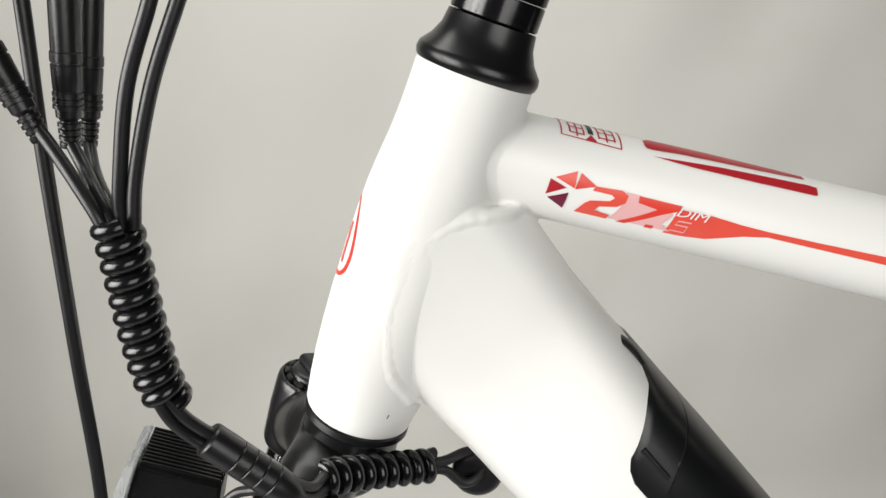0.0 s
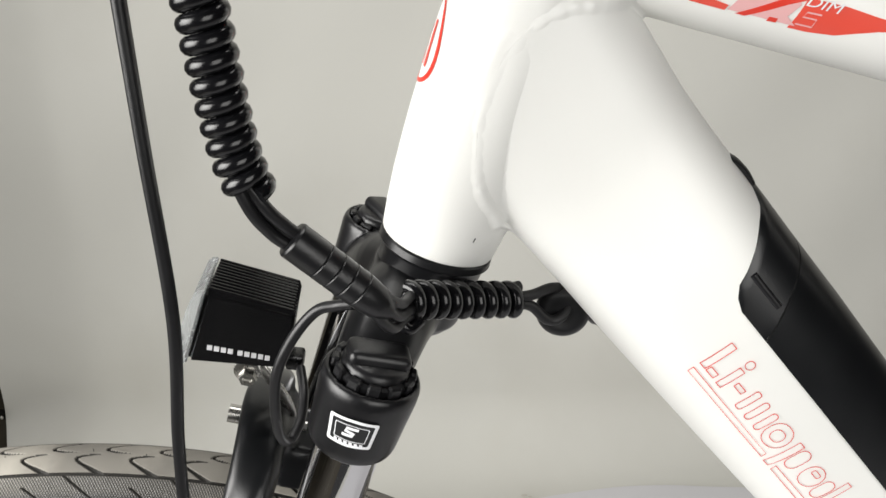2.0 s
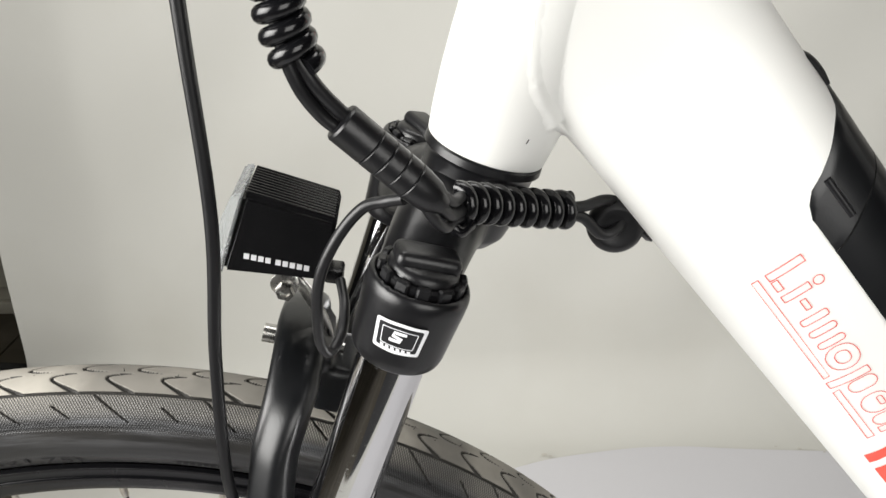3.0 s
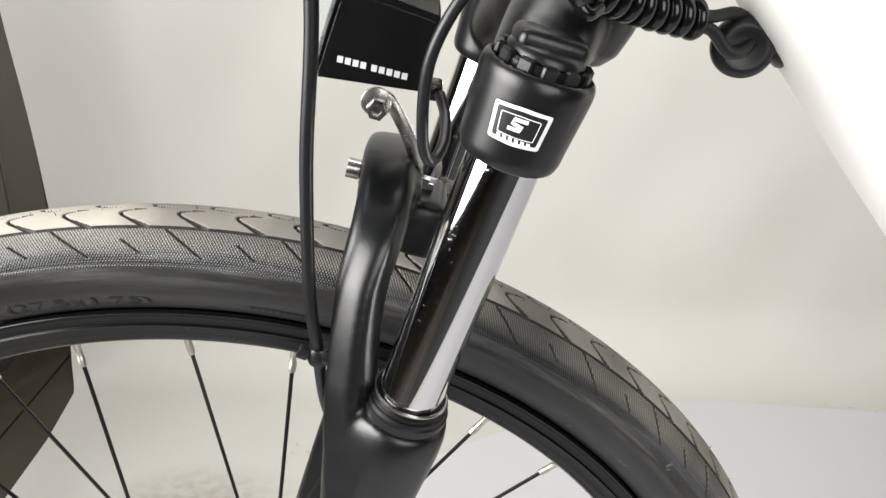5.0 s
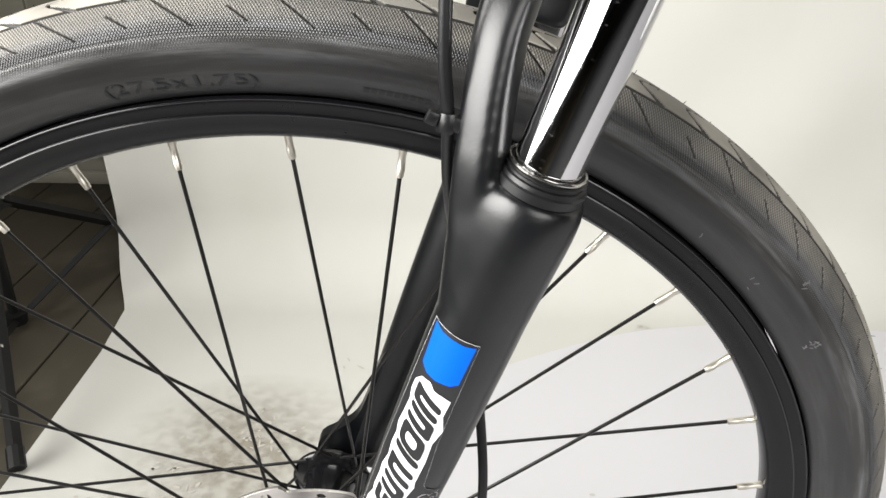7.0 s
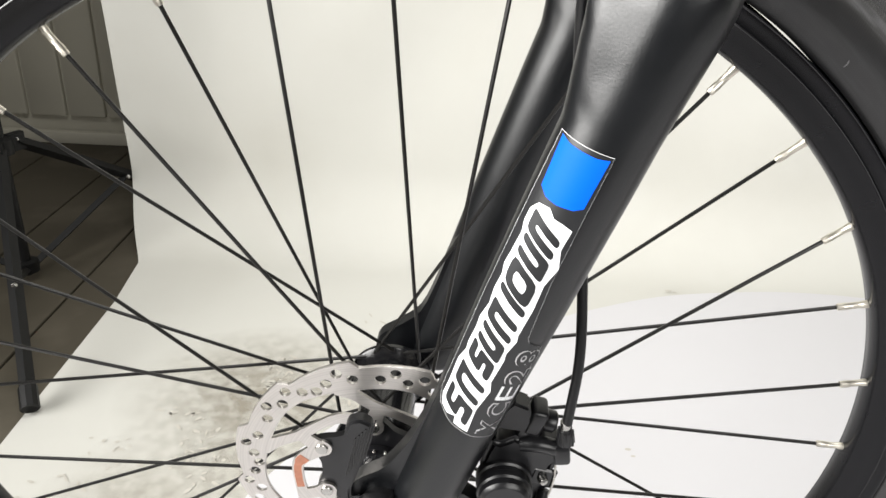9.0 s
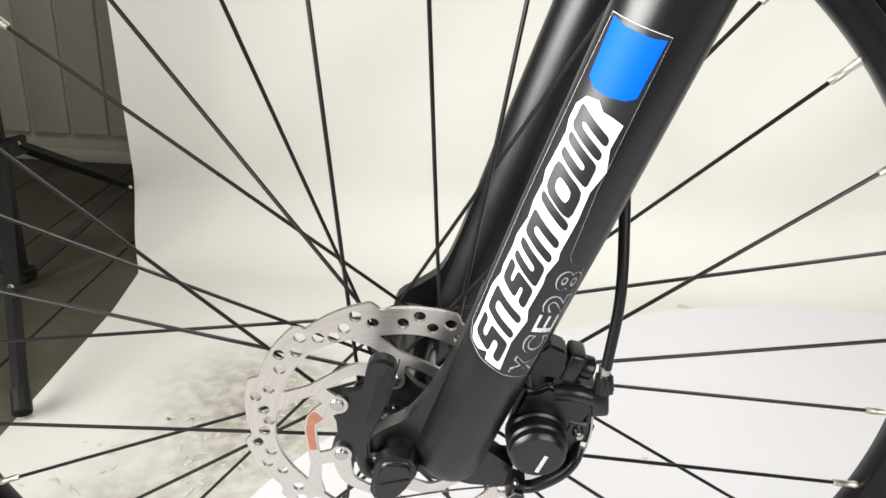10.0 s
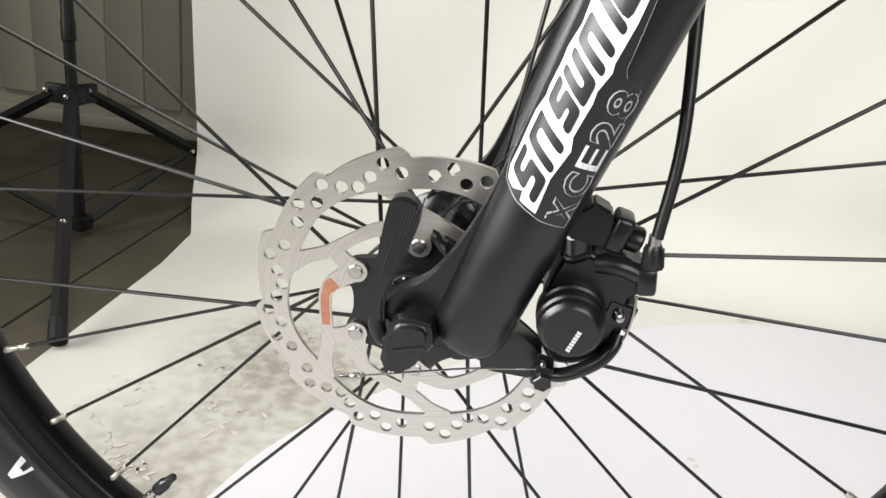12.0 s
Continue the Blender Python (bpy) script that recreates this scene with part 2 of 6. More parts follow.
def sweep(pts, radii, seg=20, bm=None, ref=None, power=2.0, cap=True, closed=False):
    """A tube along pts. radii: a number, or one per point, each a number or (along ref, across)."""
    bm = bm or bmesh.new()
    pts = [Vector(p) for p in pts]
    n = len(pts)
    if not isinstance(radii, (list, tuple)) or (isinstance(radii, tuple) and n != len(radii)):
        radii = [radii] * n
    rings, nor = [], None
    for i, p in enumerate(pts):
        if closed:
            t = (pts[(i + 1) % n] - pts[i - 1]).normalized()
        else:
            t = (pts[min(i + 1, n - 1)] - pts[max(i - 1, 0)]).normalized()
        if ref is not None:
            nor = Vector(ref[i] if isinstance(ref, list) else ref)
        elif nor is None:
            nor = Vector((0, 1, 0)) if abs(t.y) < 0.9 else Vector((1, 0, 0))
        nor = (nor - t * nor.dot(t)).normalized()
        bi = t.cross(nor)
        r = radii[i]
        a, b = r if isinstance(r, (list, tuple)) else (r, r)
        ring = []
        for k in range(seg):
            w = 2 * math.pi * k / seg
            c, s = math.cos(w), math.sin(w)
            c = math.copysign(abs(c) ** (2 / power), c)
            s = math.copysign(abs(s) ** (2 / power), s)
            ring.append(bm.verts.new(p + nor * a * c + bi * b * s))
        rings.append(ring)
    for i in range(n if closed else n - 1):
        A, B = rings[i], rings[(i + 1) % n]
        for k in range(seg):
            bm.faces.new((A[k], A[(k + 1) % seg], B[(k + 1) % seg], B[k]))
    if cap and not closed:
        bm.faces.new(rings[0][::-1])
        bm.faces.new(rings[-1])
    return bm


def lathe(origin, axis, profile, seg=32, bm=None, cap=True):
    """Turns (along, radius) pairs about an axis."""
    bm = bm or bmesh.new()
    o, ax = Vector(origin), Vector(axis).normalized()
    u = ax.orthogonal().normalized()
    v = ax.cross(u)
    rings = []
    for s, r in profile:
        rings.append([bm.verts.new(o + ax * s + (u * math.cos(2 * math.pi * k / seg) + v * math.sin(2 * math.pi * k / seg)) * max(r, 1e-5))
                      for k in range(seg)])
    for A, B in zip(rings, rings[1:]):
        for k in range(seg):
            bm.faces.new((A[k], A[(k + 1) % seg], B[(k + 1) % seg], B[k]))
    if cap:
        bm.faces.new(rings[0][::-1])
        bm.faces.new(rings[-1])
    return bm


def block(size, m, bevel=0.001, seg=2, bm=None):
    """A bevelled box of that size at the pose m."""
    b = bmesh.new()
    bmesh.ops.create_cube(b, size=1.0, matrix=Matrix.Diagonal((*size, 1)))
    if bevel:
        bmesh.ops.bevel(b, geom=b.edges[:], offset=bevel, segments=seg, affect="EDGES", profile=0.5)
    bmesh.ops.transform(b, matrix=m, verts=b.verts)
    return join(bm, b)


def join(bm, b):
    if bm is None:
        return b
    vs = {v: bm.verts.new(v.co) for v in b.verts}
    for f in b.faces:
        bm.faces.new([vs[v] for v in f.verts])
    b.free()
    return bm


def plate(outline, holes, thick, m, bevel=0.0003, bm=None):
    """A flat plate with holes, from 2D outlines in its own x, y, thickness along z, at the pose m."""
    b = bmesh.new()
    edges = []
    for loop in [outline] + list(holes):
        vs = [b.verts.new((x, y, 0)) for x, y in loop]
        edges += [b.edges.new((vs[i], vs[(i + 1) % len(vs)])) for i in range(len(vs))]
    bmesh.ops.triangle_fill(b, use_beauty=True, use_dissolve=False, edges=edges)
    geo = bmesh.ops.extrude_face_region(b, geom=b.faces[:])
    bmesh.ops.translate(b, vec=(0, 0, thick), verts=[g for g in geo["geom"] if isinstance(g, bmesh.types.BMVert)])
    bmesh.ops.recalc_face_normals(b, faces=b.faces)
    bmesh.ops.transform(b, matrix=m, verts=b.verts)
    return join(bm, b)


def refine(bm, size):
    """Splits long edges, so that a flat shape can follow a curved surface."""
    bmesh.ops.triangulate(bm, faces=bm.faces[:])
    for _ in range(6):
        e = [x for x in bm.edges if x.calc_length() > size]
        if not e:
            break
        bmesh.ops.subdivide_edges(bm, edges=e, cuts=1)
        bmesh.ops.triangulate(bm, faces=[f for f in bm.faces if len(f.verts) > 3])
    return bm


def flat(outline, holes=()):
    bm = bmesh.new()
    edges = []
    for loop in [outline] + list(holes):
        vs = [bm.verts.new((p[0], p[1], 0)) for p in loop]
        edges += [bm.edges.new((vs[i], vs[(i + 1) % len(vs)])) for i in range(len(vs))]
    bmesh.ops.triangle_fill(bm, use_beauty=True, use_dissolve=False, edges=edges)
    return bm


def lay(bm, mapper, size=0.003):
    """Lays a flat bmesh on a surface by mapper(u, v)."""
    refine(bm, size)
    for v in bm.verts:
        v.co = mapper(v.co.x, v.co.y)
    return bm


def letters(text, height, shear=0.0, thin=0.0):
    """Flat letters, from the origin along u, of that capital height."""
    cu = bpy.data.curves.new("letters", "FONT")
    cu.body, cu.size, cu.shear, cu.resolution_u, cu.offset = text, height / 0.69, shear, 3, -thin
    ob = bpy.data.objects.new("letters", cu)
    me = bpy.data.meshes.new_from_object(ob)
    bm = bmesh.new()
    bm.from_mesh(me)
    bpy.data.objects.remove(ob)
    bpy.data.meshes.remove(me)
    return bm


def ribbon(pts, width, close=False):
    """The outline of a band of that width along 2D points."""
    p = [Vector(q) for q in pts]
    w = width if isinstance(width, (list, tuple)) else [width] * len(p)
    left, right = [], []
    for i, q in enumerate(p):
        t = (p[min(i + 1, len(p) - 1)] - p[max(i - 1, 0)]).normalized()
        n = Vector((-t.y, t.x))
        left.append(q + n * w[i] / 2)
        right.append(q - n * w[i] / 2)
    return [tuple(v) for v in left + right[::-1]]


def rounded(x0, y0, x1, y1, r, n=4, lean=0.0):
    """A rounded rectangle's outline, sheared by lean."""
    out = []
    for cx, cy, a0 in ((x1 - r, y1 - r, 0), (x0 + r, y1 - r, 90), (x0 + r, y0 + r, 180), (x1 - r, y0 + r, 270)):
        for k in range(n + 1):
            a = radians(a0 + 90 * k / n)
            x, y = cx + r * math.cos(a), cy + r * math.sin(a)
            out.append((x + lean * (y - y0), y))
    return out


def inset(loop, k):
    """The loop drawn in towards its middle by about k."""
    cx, cy = sum(p[0] for p in loop) / len(loop), sum(p[1] for p in loop) / len(loop)
    hx, hy = max(abs(p[0] - cx) for p in loop), max(abs(p[1] - cy) for p in loop)
    return [(cx + (x - cx) * (1 - k / hx), cy + (y - cy) * (1 - k / hy)) for x, y in loop]


def soft(poly, r):
    """A closed outline with its corners rounded."""
    out, n = [], len(poly)
    for k in range(n):
        p, a, c = Vector(poly[k]), Vector(poly[k - 1]), Vector(poly[(k + 1) % n])
        p0, p1 = p + (a - p) * min(0.5, r / (a - p).length), p + (c - p) * min(0.5, r / (c - p).length)
        out += [tuple(p0), tuple(p0 * 0.25 + p * 0.5 + p1 * 0.25), tuple(p1)]
    return out


def circle(cx, cy, r, n=16, ry=None):
    return [(cx + r * math.cos(2 * math.pi * k / n), cy + (ry or r) * math.sin(2 * math.pi * k / n)) for k in range(n)]


def turned(pts, a):
    c, s = math.cos(a), math.sin(a)
    return [(x * c - y * s, x * s + y * c) for x, y in pts]


def interp(table, x):
    for (a, p), (b, q) in zip(table, table[1:]):
        if x <= b:
            return p + (q - p) * max(0.0, min(1.0, (x - a) / (b - a)))
    return table[-1][1]


I4 = Matrix.Identity(4)

# ---- the studio: floor, backdrop, walls ----
def grid_sheet(fn, us, vs, thick=0.0):
    bm = bmesh.new()
    rows = [[bm.verts.new(fn(u, v)) for v in vs] for u in us]
    for A, B in zip(rows, rows[1:]):
        for k in range(len(vs) - 1):
            bm.faces.new((A[k], A[k + 1], B[k + 1], B[k]))
    if thick:
        bmesh.ops.recalc_face_normals(bm, faces=bm.faces)
        bmesh.ops.solidify(bm, geom=bm.faces[:], thickness=thick)
    return bm


def steps(a, b, n):
    return [a + (b - a) * i / n for i in range(n + 1)]


def setting(name, bm, material, label, category):
    ob = part(name, bm, material, None, label)
    return tagged(ob, "", category, "", "structure")


floor = setting("floor", block((7, 7, 0.1), pose(0, 0, -0.057), 0), M_MAT, "unseen floor slab kept dark for reflections, with worn brown-grey boards beside the paper", "floor")
for i in range(-1, 9):
    part("floor_board", block((0.176, 4.6, 0.006), pose(-0.395 - 0.09 - 0.18 * i, -0.5, -0.0045), 0.0012, 1), M_FLOOR, floor)
setting("ceiling", block((7, 7, 0.1), pose(0, 0, 2.85), 0), M_CEIL, "plain grey studio ceiling", "ceiling")
north = setting("wall_north", block((7, 0.1, 2.9), pose(0, 1.5, 1.4), 0), M_PANEL, "dark grey wall of upright panels behind the backdrop", "wall")
for i in range(30):
    part("panel", block((0.089, 0.016, 2.7), pose(-2.6 + 0.096 * i, 1.446, 1.41), 0.006, 2), M_PANEL, north)
setting("baseboard", block((6.8, 0.02, 0.03), pose(0, 1.428, 0.013), 0.003, 2), M_PANEL, "low grey baseboard along the panelled wall", "baseboard")
setting("wall_south", block((7, 0.1, 2.9), pose(0, -3.45, 1.4), 0), M_ROOM, "plain dark studio wall", "wall")
setting("wall_west", block((0.1, 7, 2.9), pose(-3.45, 0, 1.4), 0), M_ROOM, "plain dark studio wall", "wall")
setting("wall_east", block((0.1, 7, 2.9), pose(3.45, 0, 1.4), 0), M_ROOM, "plain dark studio wall", "wall")

WALL_Y, CURVE = 0.95, 0.14


def paper(u, v):
    """v runs from the front edge over the floor and up the wall, u across."""
    level = WALL_Y - CURVE
    if v < level:
        y, z = v, 0.0
    elif v < level + CURVE * math.pi / 2:
        w = (v - level) / CURVE
        y, z = level + CURVE * math.sin(w), CURVE * (1 - math.cos(w))
    else:
        y, z = WALL_Y, CURVE + v - level - CURVE * math.pi / 2
    bend = max(0.0, min(1.0, (y - 0.75) / 0.2))
    edge = -0.481 - 0.02 * max(-0.5, min(0.9, y)) - 0.057 * bend * bend * (3 - 2 * bend) - 0.045 * z
    wave = 0.006 * math.sin(u * 4 + 1) + 0.004 * math.sin(u * 2.2 + z * 5)
    wave += 0.0028 * math.sin(11 * u + 5 * z + 2 * math.sin(3.1 * z + 0.7)) + 0.0022 * math.sin(17 * z - 6 * u + 1.6 * math.sin(7 * u)) + 0.0012 * math.sin(23 * u - 13 * z)
    wave *= min(1, max(0, z * 3))
    return (edge + u, y + wave, z + 0.0006)


setting("backdrop", grid_sheet(paper, steps(0, 2.8, 110), steps(-0.7, 0, 8)[:-1] + steps(0, WALL_Y - CURVE, 6) + steps(WALL_Y - CURVE + 0.015, WALL_Y + 0.1, 18) + steps(WALL_Y + 0.13, 3.0, 80), 0.0008),
        M_PAPER, "off-white seamless paper backdrop sweeping down to the floor", "backdrop")

sheet_edge = spline([(0.1, -0.64, 0), (-0.12, -0.52, 0), (-0.27, -0.33, 0), (-0.265, -0.15, 0), (-0.211, 0.155, 0), (-0.152, 0.327, 0), (-0.003, 0.521, 0), (0.125, 0.64, 0), (0.345, 0.76, 0), (0.5, 0.8, 0), (0.65, 0.812, 0), (0.9, 0.79, 0), (2.0, 0.72, 0)], 6)
setting("floor_sheet", plate([(p.x, p.y) for p in sheet_edge] + [(2.0, -0.68), (0.6, -0.68)], [], 0.0015, pose(0, 0, 0.0026)), M_SHEET,
        "bright white sheet lying on the paper floor", "paper sheet")

# scuffs and footprints on the paper
rnd = random.Random(4)
scuffs = thing("shoe_marks", "faint brown shoe prints on the paper floor", "floor marks", I4, kind="stuff")


def print_marks(cx, cy, turn, n, spread):
    bm = bmesh.new()
    for i in range(n):
        x, y = rnd.gauss(0, spread * 0.45), rnd.gauss(0, spread)
        a = rnd.random() * 3
        l, w = 0.002 + 0.0055 * rnd.random(), 0.001 + 0.0016 * rnd.random()
        loop = [(px * (0.8 + 0.4 * rnd.random()), py) for px, py in circle(0, 0, l, 9, w)]
        c, s = math.cos(turn), math.sin(turn)
        join(bm, flat([(cx + x * c - y * s + px * math.cos(a) - py * math.sin(a), cy + x * s + y * c + px * math.sin(a) + py * math.cos(a)) for px, py in loop]))
    for v in bm.verts:
        v.co.z = 0.0021
    return bm


for cx, cy, tn, n, sp in ((-0.312, 0.225, 0.9, 30, 0.03), (-0.235, 0.298, 0.5, 22, 0.035), (-0.2, 0.502, 0.2, 36, 0.03), (-0.33, 0.33, 1.2, 14, 0.03), (-0.03, 0.59, 0.7, 12, 0.05), (-0.28, 0.42, 0.4, 24, 0.06), (-0.38, 0.2, 0.3, 20, 0.05), (-0.12, 0.45, 1.0, 14, 0.05)):
    part("shoe_print", print_marks(cx, cy, tn, n, sp), M_MARK, scuffs)
bm = bmesh.new()
for cx, cy, r in ((0.258, 0.382, 0.004), (0.262, 0.37, 0.003), (0.4, 0.795, 0.006), (0.41, 0.79, 0.004), (0.833, 0.805, 0.003), (0.874, 0.797, 0.004), (0.915, 0.785, 0.003), (0.15, 0.25, 0.003), (0.33, 0.3, 0.0025)):
    join(bm, flat(circle(cx, cy, r, 9, r * 0.6)))
for v in bm.verts:
    v.co.z = 0.0049
part("speck", bm, M_MARK, scuffs)

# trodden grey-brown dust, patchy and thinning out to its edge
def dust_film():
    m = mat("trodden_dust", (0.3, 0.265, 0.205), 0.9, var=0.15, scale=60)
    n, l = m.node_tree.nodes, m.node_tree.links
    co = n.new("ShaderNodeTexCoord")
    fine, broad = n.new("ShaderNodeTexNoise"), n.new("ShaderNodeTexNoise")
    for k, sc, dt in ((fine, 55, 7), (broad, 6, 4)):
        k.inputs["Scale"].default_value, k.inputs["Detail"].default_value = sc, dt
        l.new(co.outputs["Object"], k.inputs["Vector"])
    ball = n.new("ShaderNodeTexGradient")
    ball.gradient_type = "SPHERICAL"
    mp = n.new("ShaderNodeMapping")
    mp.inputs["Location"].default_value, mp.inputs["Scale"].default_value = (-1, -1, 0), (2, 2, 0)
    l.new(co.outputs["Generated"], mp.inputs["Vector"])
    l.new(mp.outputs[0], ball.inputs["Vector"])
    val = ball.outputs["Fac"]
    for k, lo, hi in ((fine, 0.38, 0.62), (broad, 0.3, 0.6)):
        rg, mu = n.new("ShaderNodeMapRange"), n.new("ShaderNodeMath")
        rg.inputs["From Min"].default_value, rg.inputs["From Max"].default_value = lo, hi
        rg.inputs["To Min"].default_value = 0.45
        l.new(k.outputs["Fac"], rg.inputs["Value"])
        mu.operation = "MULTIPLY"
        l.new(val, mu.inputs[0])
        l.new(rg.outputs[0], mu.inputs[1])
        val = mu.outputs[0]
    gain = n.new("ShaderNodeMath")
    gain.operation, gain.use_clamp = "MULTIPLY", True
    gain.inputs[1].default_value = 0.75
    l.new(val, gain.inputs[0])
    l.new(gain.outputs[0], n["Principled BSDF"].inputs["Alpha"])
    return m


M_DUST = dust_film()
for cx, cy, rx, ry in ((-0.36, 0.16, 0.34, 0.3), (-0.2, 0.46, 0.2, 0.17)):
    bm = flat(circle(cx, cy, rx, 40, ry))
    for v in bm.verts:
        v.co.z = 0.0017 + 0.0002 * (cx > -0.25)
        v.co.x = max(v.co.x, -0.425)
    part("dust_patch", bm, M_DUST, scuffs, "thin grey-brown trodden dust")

# ---- light stand ----
stand = thing("light_stand", "black folding tripod light stand on the floor beside the backdrop", "light stand", I4)
PX, PY = -0.664, 0.74
part("pole", lathe((PX, PY, 0.008), (0, 0, 1), [(0, 0.0085), (0.3, 0.0085), (0.302, 0.0105), (0.33, 0.0105), (0.332, 0.0092), (1.6, 0.0085)], 20), M_STAND, stand)
part("collar", lathe((PX, PY, 0.213), (0, 0, 1), [(0, 0.012), (0.002, 0.0185), (0.024, 0.0185), (0.028, 0.012)], 20), M_STAND, stand)
part("lower_collar", lathe((PX, PY, 0.012), (0, 0, 1), [(0, 0.013), (0.002, 0.019), (0.02, 0.019), (0.022, 0.013)], 20), M_STAND, stand)
for a in (-62, 66, 182):
    w = Vector((math.cos(radians(a)), math.sin(radians(a)), 0))
    o = Vector((PX, PY, 0))
    top, foot = o + w * 0.028 + Vector((0, 0, 0.228)), o + w * 0.396 + Vector((0, 0, 0.012))
    elbow = top.lerp(foot, 0.55)
    part("lug", block((0.03, 0.012, 0.03), Matrix.Translation(o + w * 0.026 + Vector((0, 0, 0.228))) @ pose(0, 0, 0, 0, 0, a), 0.003, 2), M_STAND, stand)
    leg = part("leg", sweep([top, foot], 0.0095, 4, ref=(0, 0, 1)), M_STAND, stand)
    part("foot", sweep([foot - (foot - top).normalized() * 0.03, foot], 0.0115, 10), M_STAND, stand)
    part("brace", sweep([o + w * 0.02 + Vector((0, 0, 0.022)), elbow], 0.0068, 4, ref=(0, 0, 1)), M_STAND, stand)
    part("rivet", lathe(elbow + Vector((0.006, -0.012, 0)), (0.3, -1, 0), [(0, 0.004), (0.002, 0.004), (0.003, 0.002)], 10), M_BRIGHT, stand)
    part("rivet", lathe(o + w * 0.036 + Vector((0, -0.01, 0.233)), (0.3, -1, 0), [(0, 0.0035), (0.002, 0.0035), (0.003, 0.002)], 10), M_BRIGHT, stand)

# ---- bicycle: axes ----
FX, FS = 0.0275, 0.306                       # fork leg axis: x = FX + FS * z
FA = Vector((FS, 0, 1)).normalized()
FN = Vector((FA.z, 0, -FA.x))                # rearwards, square to the axis


def fork(z, n=0.0, y=0.0):
    """A point at height z on the fork's axis line, n behind it, y aside."""
    return Vector((FX + FS * z, y, z)) + FN * n


# ---- frame ----
def nudge(c, t, deg, k=1.0):
    """Shifts by t, turns by deg and scales by k about c."""
    c = Vector(c)
    return Matrix.Translation(c + Vector(t)) @ pose(0, 0, 0, *deg) @ Matrix.Scale(k, 4) @ Matrix.Translation(-c)


frame_ob = thing("bicycle_frame", "glossy white aluminium bicycle frame with red decals", "bicycle frame")
HB, HT = Vector((0.1826, 0, 0.4445)), Vector((0.2317, 0, 0.6041))
HA = (HT - HB).normalized()
HEND = 0.0046                                # the tube's lower end, above the crown race
HN = Vector((HA.z, 0, -HA.x))                # rearwards
HL = (HT - HB).length
H_PROF = [(0.0, 0.0241), (0.003, 0.0246), (0.016, 0.0263), (0.03, 0.0276), (0.045, 0.0284), (0.06, 0.0289), (0.075, 0.029), (0.092, 0.0289), (0.11, 0.0283), (0.123, 0.0271), (0.135, 0.0257), (0.146, 0.0249), (0.158, 0.0246), (HL, 0.0245)]
part("head_tube", lathe(HB, HA, [(0.005, 0.02)] + [(HEND, interp(H_PROF, HEND) - 0.0009), (HEND + 0.0006, interp(H_PROF, HEND) - 0.0002)] + [(s, interp(H_PROF, s)) for s in [HEND + 0.0014 + (HL - HEND - 0.0014) * k / 40 for k in range(41)]] + [(HL, 0.02)], 72, cap=False), M_WHITE, frame_ob, angle=60)
TT0, TT1 = Vector((0.226, 0, 0.5735)), Vector((0.66, 0, 0.474))
TA = (TT1 - TT0).normalized()
TN = Vector((TA.z, 0, -TA.x))                # downwards


def tt_r(u):
    """Half width and half height of the top tube, u along it."""
    return 0.0208 + 0.0025 * min(1, u / 0.219), 0.0205 + 0.003 * min(1, u / 0.219)


TL = (TT1 - TT0).length
part("top_tube", sweep([TT0 + TA * (TL * i / 16) for i in range(17)], [tt_r(TL * i / 16) for i in range(17)], 56), M_WHITE, frame_ob)
DD = Vector((0.666, 0, -0.746)).normalized()
DN = Vector((0.746, 0, 0.666)).normalized()
D_W = [(-0.265, 0.0284), (-0.23, 0.0284), (-0.2, 0.0296), (-0.185, 0.0318), (-0.165, 0.0362), (-0.14, 0.042), (-0.11, 0.0465), (-0.07, 0.0486), (0.3, 0.0488)]
D_H = [(-0.232, 0.0475), (-0.215, 0.046), (-0.2, 0.0447), (-0.185, 0.0443), (-0.165, 0.0443), (-0.14, 0.0445), (0.3, 0.0448)]
DP = 3.0


def down(d, n=0.0, y=0.0):
    """A point on the down tube: d along it, n across (0 its axis), y aside."""
    return DD * d + DN * (0.5085 + n) + Vector((0, y, 0))


# where the tube meets the head tube: (across, along)
D_WELD = [(-0.046, -0.2095), (-0.0431, -0.2122), (-0.0413, -0.2243), (-0.0359, -0.2338), (-0.0218, -0.2498), (-0.01, -0.257), (0.001, -0.2631), (0.0154, -0.2634), (0.0263, -0.2594), (0.0355, -0.2518), (0.041, -0.247), (0.046, -0.244)]


def head_y(p):
    """Half width of the head tube at the height and depth of p, or 0."""
    q = p - HB
    s = q.dot(HA)
    r = interp(H_PROF, s)
    return math.sqrt(max(0.0, r * r - q.dot(HN) ** 2))


def unit(w):
    c, s = math.cos(w), math.sin(w)
    return math.copysign(abs(c) ** (2 / DP), c), math.copysign(abs(s) ** (2 / DP), s)


def tube_skin(w, t):
    """A point of the down tube: angle w round it, t from 0 at the weld to 1."""
    c, s = unit(w)
    d0 = interp(D_WELD, 0.0455 * s)
    d = d0 + (0.25 - d0) * t ** 2.4
    n = interp(D_H, d) * s
    y = interp(D_W, d) * abs(c)
    k = min(1.0, (d - d0) / 0.016)
    k = k * k * (3 - 2 * k)
    p = down(d, n)
    start = max(y, head_y(down(d0, interp(D_H, d0) * s)) + 0.0002)
    return down(d, n, math.copysign(start + (y - start) * k, c))


bm = bmesh.new()
NW, NT = 120, 44
skin = [[bm.verts.new(tube_skin(2 * math.pi * a / NW, t / NT)) for t in range(NT + 1)] for a in range(NW)]
for a in range(NW):
    A, B = skin[a], skin[(a + 1) % NW]
    for t in range(NT):
        bm.faces.new((A[t], A[t + 1], B[t + 1], B[t]))
bm.faces.new([row[-1] for row in skin])
part("down_tube", bm, M_WHITE, frame_ob, angle=70)


